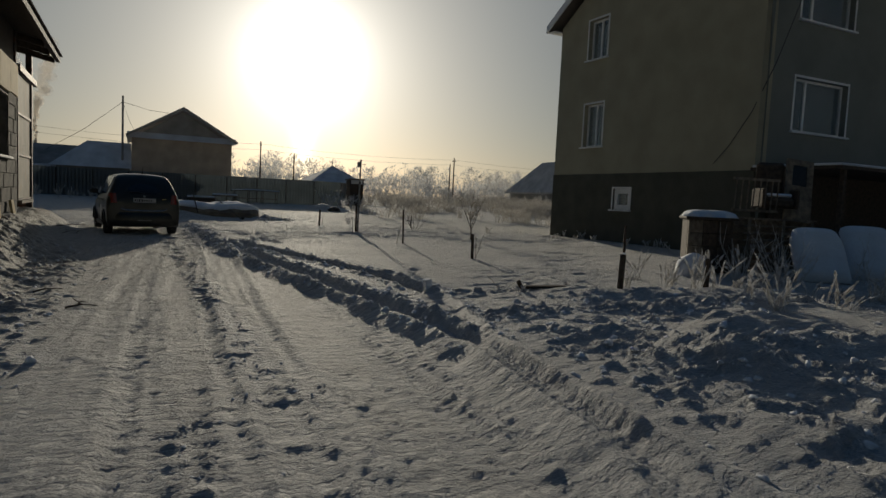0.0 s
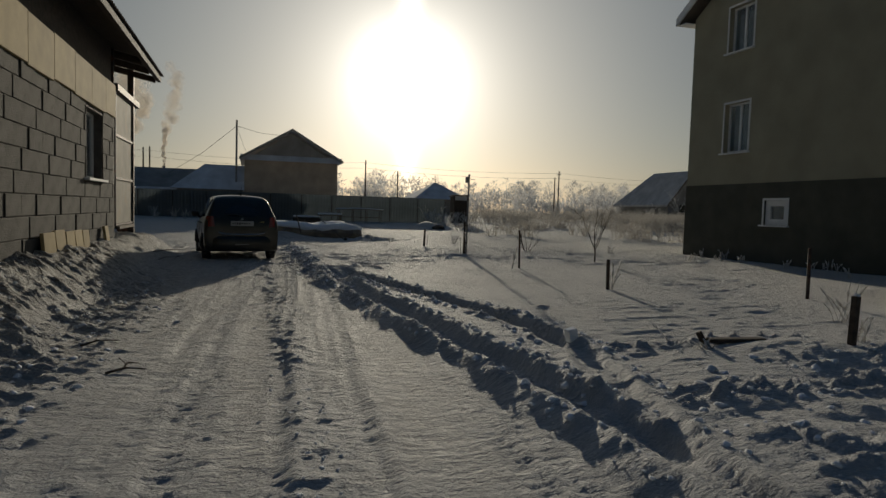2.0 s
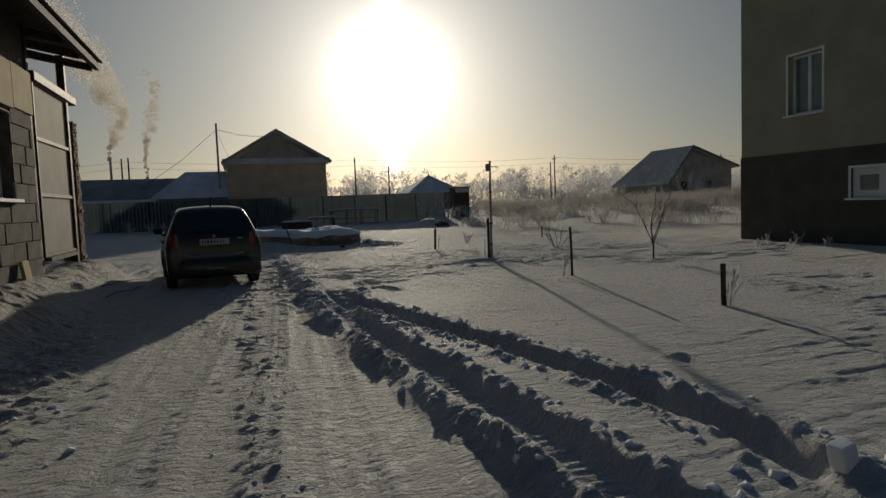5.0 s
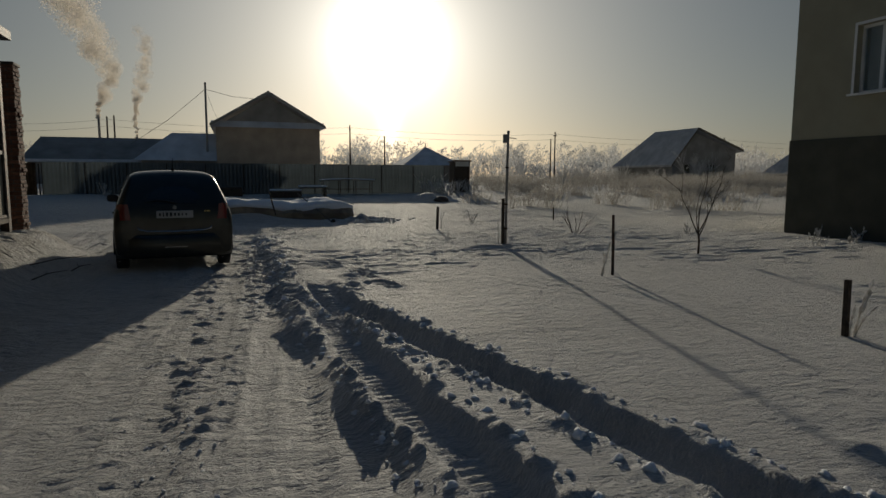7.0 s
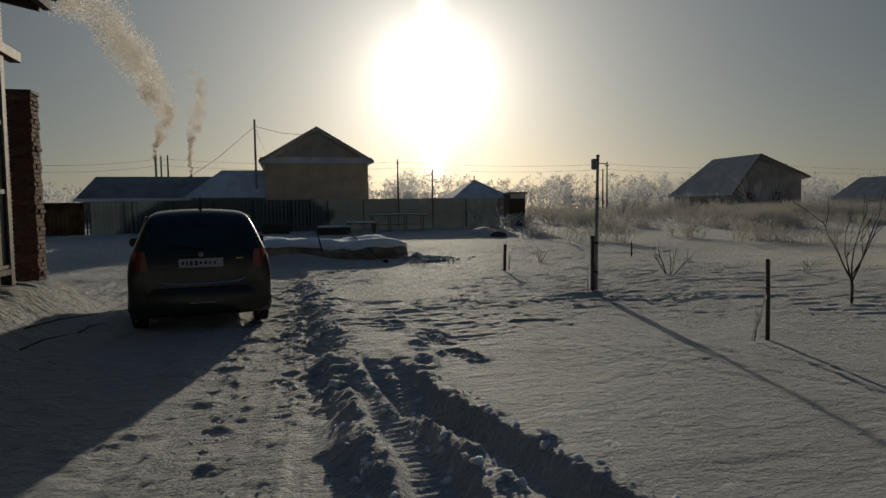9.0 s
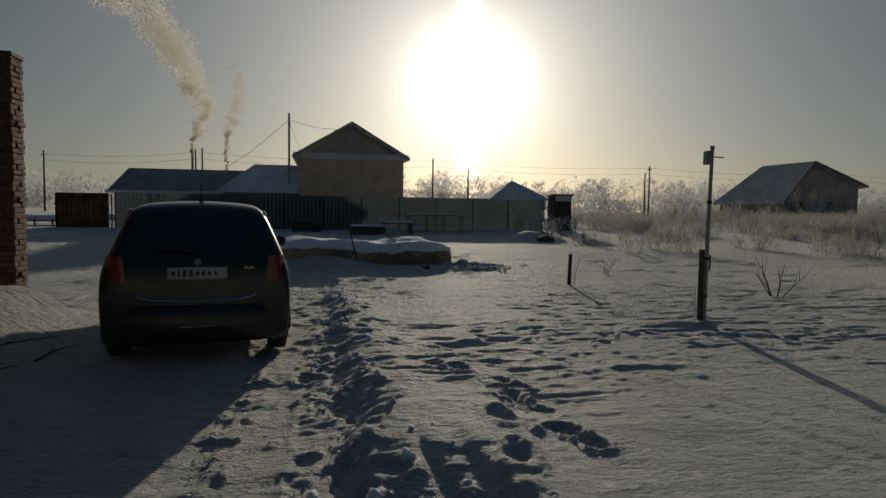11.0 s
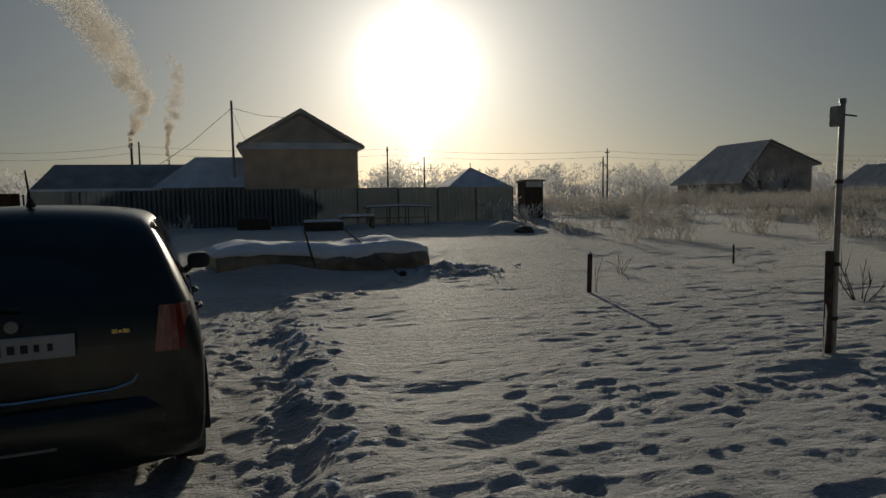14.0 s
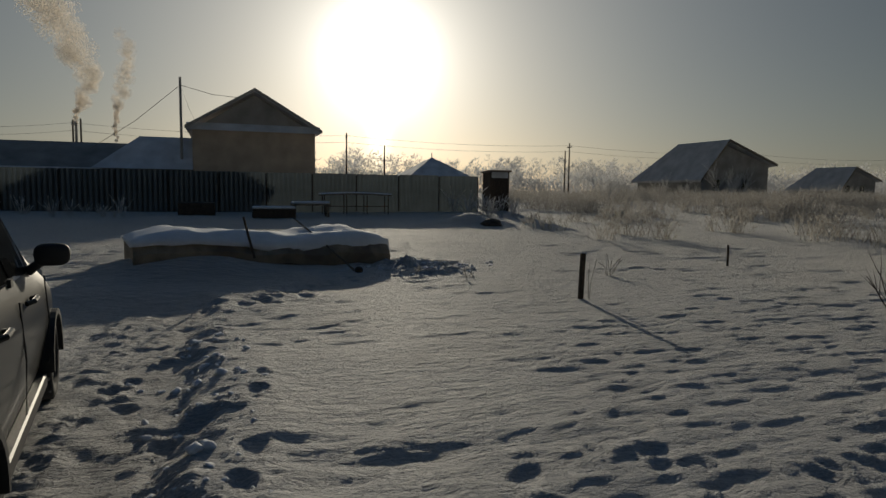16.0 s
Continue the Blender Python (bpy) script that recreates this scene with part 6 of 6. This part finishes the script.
def old_door():
    d = thing("old_door", "old grey door with a small glazed light, leaning", "door", (12.05, 8.85, 1.3), -20)
    m = pose(0, 0, 0, -10, 6, 0)
    part("leaf", boxes(((0, 0, 0), (0.14, 0.04, 1.3)), ((0.46, 0, 0), (0.6, 0.04, 1.3)), ((0.14, 0, 0), (0.46, 0.04, 0.75)), ((0.14, 0, 1.18), (0.46, 0.04, 1.3)), m=m), "grey_wood", d)
    part("pane", boxes(((0.14, 0.015, 0.75), (0.46, 0.025, 1.18)), m=m), "car_glass", d)
    b = thing("crib_frame", "old wooden rail frame stacked on the clutter", "frame", (10.6, 8.9, 1.42), -10)
    part("rail", boxes(((0, 0, 0.62), (1.1, 0.04, 0.67))), "grey_wood", b)
    part("rail", boxes(((0, 0, 0.0), (1.1, 0.04, 0.05))), "grey_wood", b)
    for k in range(8):
        part("spindle", tube(bmesh.new(), [(0.05 + k * 0.143, 0.02, 0.03), (0.08 + k * 0.143, 0.02, 0.64)], 0.013, 6), "grey_wood", b)
    # built in chair shapes, but stands for a snow-covered pile of dark boards
    a = thing("snowy_board_pile", "dark pile of boards on the clutter, dusted with snow", "chair", (12.0, 9.1, 1.42), -25)
    part("back", boxes(((-0.3, 0.1, 0.25), (0.3, 0.25, 1.05)), bevel=0.06), "dark_wood", a)
    part("seat", boxes(((-0.3, -0.35, 0.1), (0.3, 0.1, 0.32)), bevel=0.06), "dark_wood", a)
    for x in (-0.38, 0.30):
        part("armrest", boxes(((x, -0.35, 0.1), (x + 0.09, 0.15, 0.5)), bevel=0.03), "dark_wood", a)
    part("snow", boxes(((-0.26, -0.3, 0.325), (0.26, 0.08, 0.40)), bevel=0.035), "snow", a, "lump of snow on the boards", smooth=True)
    p = thing("pallet_pile", "pile of old pallets and timber under the clutter", "pallets", (10.7, 8.6, 0.15), 4)
    for k in range(9):
        for y in (0.0, 0.5, 1.0):
            part("board", boxes(((-0.1, y, k * 0.14), (2.3, y + 0.12, k * 0.14 + 0.03))), "grey_wood", p)
        if k < 8:
            for x in (0.0, 1.1, 2.1):
                part("bearer", boxes(((x, 0.0, k * 0.14 + 0.032), (x + 0.1, 1.12, k * 0.14 + 0.138))), "grey_wood", p)
    n = thing("snow_mound", "rounded lump of snow on buried clutter", "snow", (9.35, 8.6, 0.25))
    bm = bmesh.new()
    bmesh.ops.create_icosphere(bm, subdivisions=3, radius=1)
    for v in bm.verts:
        v.co = Vector((v.co.x * 0.36, v.co.y * 0.3, v.co.z * 0.36)) * (1 + 0.12 * noise.noise(v.co * 2.2))
    part("lump", bm, "snow", n, smooth=True)


old_door()
for k in range(9):
    rr = random.Random(700 + k)
    x, y = rr.uniform(9.6, 12.6), rr.uniform(6.9, 8.3)
    shrub((x, y, gz(x, y)), rr.uniform(0.5, 0.95), 7, "rimed bush of tangled weeds before the clutter", 800 + k, "rime", 0.6)

# boards of foam standing along the foot of the garage
for k, (y, w, h, a) in enumerate(((12.2, 0.55, 0.34, 8), (12.8, 0.5, 0.36, 10), (13.35, 0.48, 0.30, 9), (13.9, 0.46, 0.33, 12), (14.4, 0.42, 0.36, 9), (16.2, 0.3, 0.36, 14))):
    z = max(gz(-2.28, y + 0.2), 0.3)
    b = thing("foam_offcut", "beige foam offcut leaning on the block wall", "board", (-2.26, y, z - 0.05), 0, "foam offcuts")
    part("board", boxes(((-0.05, 0, 0), (0.0, w, h)), bevel=0.006, m=pose(0, 0, 0, 0, -a * 0.6, 0)), "foam", b)

# twigs and splinters on the drive
for k, (x, y, a, l) in enumerate(((-0.6, 7.6, 20, 0.3), (-0.5, 7.75, 70, 0.22), (-1.0, 8.6, 40, 0.35), (-1.5, 17.6, 75, 0.9), (-1.7, 18.3, 60, 1.1), (-1.3, 18.9, 80, 0.8))):
    t = thing("twig", "thin dark branch lying on the snow", "branch", (x, y, gz(x, y) + 0.012), a, "fallen branches")
    part("stem", tube(bmesh.new(), [(0, 0, 0), (l * 0.5, 0.03, 0.02), (l, -0.01, 0.0)], [0.012, 0.009, 0.004], 5), "bark", t)
    part("side_shoot", tube(bmesh.new(), [(l * 0.4, 0.025, 0.015), (l * 0.65, 0.12, 0.05)], [0.006, 0.003], 4), "bark", t)


# ---- clods of broken snow ----
def clods():
    rng = random.Random(21)
    base = bmesh.new()
    bmesh.ops.create_icosphere(base, subdivisions=2, radius=1.0)
    bv = np.array([v.co[:] for v in base.verts])
    bf = np.array([[v.index for v in f.verts] for f in base.faces])
    base.free()
    spots = []
    for path, lo, hi, n in ((RUT_A, 5.5, 15.5, 420), (RUT_B, 4.5, 15.5, 420)):
        for k in range(n):
            y = rng.uniform(lo, hi)
            side = rng.choice((-1, 1))
            x = float(rut_x(path, np.array([y]))[0]) + side * (0.24 + abs(rng.gauss(0, 0.09)))
            spots.append((x, y, 0.006 + 0.030 * rng.random() ** 3))
    for k in range(380):
        y = rng.uniform(15.0, 23.4)
        x = float(rut_x(EDGE, np.array([y]))[0]) + rng.gauss(-0.1, 0.2)
        spots.append((x, y, 0.006 + 0.045 * rng.random() ** 4))
    for k in range(900):
        y = rng.uniform(1.6, 6.6)
        x = float(rut_x(RUT_A, np.array([y]))[0]) + 0.2 + abs(rng.gauss(0, 3.0))
        spots.append((x, y, 0.006 + 0.04 * rng.random() ** 6))
    for k in range(800):
        y = rng.uniform(2.5, 17)
        x = float(rut_x(CRUMBS, np.array([y]))[0]) + rng.gauss(0, 0.12)
        spots.append((x, y, 0.004 + 0.010 * rng.random() ** 2.5))
    for k in range(600):
        y = rng.uniform(2.5, 15)
        x = -1.15 + rng.gauss(-0.1, 0.3)
        spots.append((x, y, 0.006 + 0.03 * rng.random() ** 3))
    for k in range(160):
        spots.append((5.2 + rng.gauss(0, 0.5), 27.9 + rng.gauss(0, 0.35), 0.015 + 0.035 * rng.random() ** 2))
    xs, ys = np.array([s[0] for s in spots]), np.array([s[1] for s in spots])
    zs = height(xs, ys)[0]
    V, F = [], []
    for i, (x, y, r) in enumerate(spots):
        j = np.array([vj for vj in (rng.uniform(0.7, 1.25), rng.uniform(0.7, 1.25), rng.uniform(0.55, 0.95))])
        ph = np.array([rng.uniform(0, 6.28) for _ in range(3)])
        wob = 1 + 0.22 * np.sin(bv @ np.array([3.1, 1.7, 2.3]) + ph[0]) + 0.16 * np.sin(bv @ np.array([-2.2, 4.3, 1.1]) + ph[1]) + 0.1 * np.sin(bv @ np.array([5.2, -3.9, 4.4]) + ph[2])
        V.append(bv * wob[:, None] * j * r + np.array([x, y, zs[i] - 0.05 * r]))
        F.append(bf + i * len(bv))
    V, F = np.concatenate(V).astype(np.float32), np.concatenate(F).astype(np.int32)
    me = bpy.data.meshes.new("snow_clods")
    me.vertices.add(len(V))
    me.vertices.foreach_set("co", V.ravel())
    me.loops.add(F.size)
    me.loops.foreach_set("vertex_index", F.ravel())
    me.polygons.add(len(F))
    me.polygons.foreach_set("loop_start", np.arange(0, F.size, 3, dtype=np.int32))
    me.update(calc_edges=True)
    me.materials.append(M["snow"])
    me.shade_smooth()
    return tagged(new("snow_clods", me), "loose clods and crumbs of broken snow", "snow", kind="stuff")


clods()


# ---- smoke over the far chimneys ----
def plume(foot, offsets, label, seed, flakes=5200):
    """A plume of thousands of drifting flakes of vapour, thick at its heart and thinning outwards."""
    rng = random.Random(seed)
    verts, faces = [], []
    n = len(offsets) - 1
    hearts = []
    for k in range(n * 7):
        u = (k + rng.uniform(-0.3, 0.3)) / 7
        i = min(max(int(u), 0), n - 1)
        a, b, f = offsets[i], offsets[i + 1], u - i
        r = a[2] + (b[2] - a[2]) * f
        c = Vector((a[0] + (b[0] - a[0]) * f, 0, a[1] + (b[1] - a[1]) * f))
        c += Vector((rng.uniform(-0.55, 0.55), rng.uniform(-0.4, 0.4), rng.uniform(-0.3, 0.3))) * r
        hearts.append((c, r * rng.uniform(0.55, 0.9), 1.0 - 0.55 * u / n))
    for k in range(flakes):
        c, r, thick = rng.choice(hearts)
        if rng.random() > thick:
            continue
        d = Vector((rng.gauss(0, 1), rng.gauss(0, 1), rng.gauss(0, 1))).normalized() * r * rng.random() ** 0.5
        p = c + d
        w = r * rng.uniform(0.02, 0.042) + 0.05
        e1 = Vector((rng.gauss(0, 1), rng.gauss(0, 1), rng.gauss(0, 1))).normalized()
        e2 = e1.orthogonal().normalized()
        i = len(verts)
        verts.extend([tuple(p + e1 * w), tuple(p - e1 * w * 0.5 + e2 * w * 0.87), tuple(p - e1 * w * 0.5 - e2 * w * 0.87)])
        faces.append((i, i + 1, i + 2))
    me = bpy.data.meshes.new("smoke")
    me.from_pydata(verts, [], faces)
    me.materials.append(M["smoke"])
    ob = new("smoke", me)
    ob.location = foot
    return tagged(ob, label, "smoke", kind="stuff")


def chimney(x, y, z):
    c = thing("chimney", "thin far chimney pipe, smoking", "chimney", (x, y, 0.5))
    part("pipe", tube(bmesh.new(), [(0, 0, 0), (0, 0, z - 0.5)], [0.35, 0.3], 10), "wall_far", c)


chimney(-32.6, 200, 17.5)
chimney(-23.5, 200, 12.0)
plume((-32.6, 200, 17.0), ((0, 0, 0.7), (1.6, 5.8, 1.9), (3.3, 12.4, 3.3), (0.5, 19, 4.6), (-3.5, 26, 5.8), (-8, 34, 7.0), (-16, 41, 8.5), (-28, 45, 8.0)), "tall pale smoke plume rising from a chimney", 31, 60000)
plume((-23.5, 200, 11.5), ((0, 0, 0.5), (-0.3, 6, 0.9), (0.6, 11, 1.8), (2.0, 16, 2.2), (3.6, 22, 2.0), (2.0, 29, 2.4)), "smaller smoke plume beside the tall one", 37, 30000)
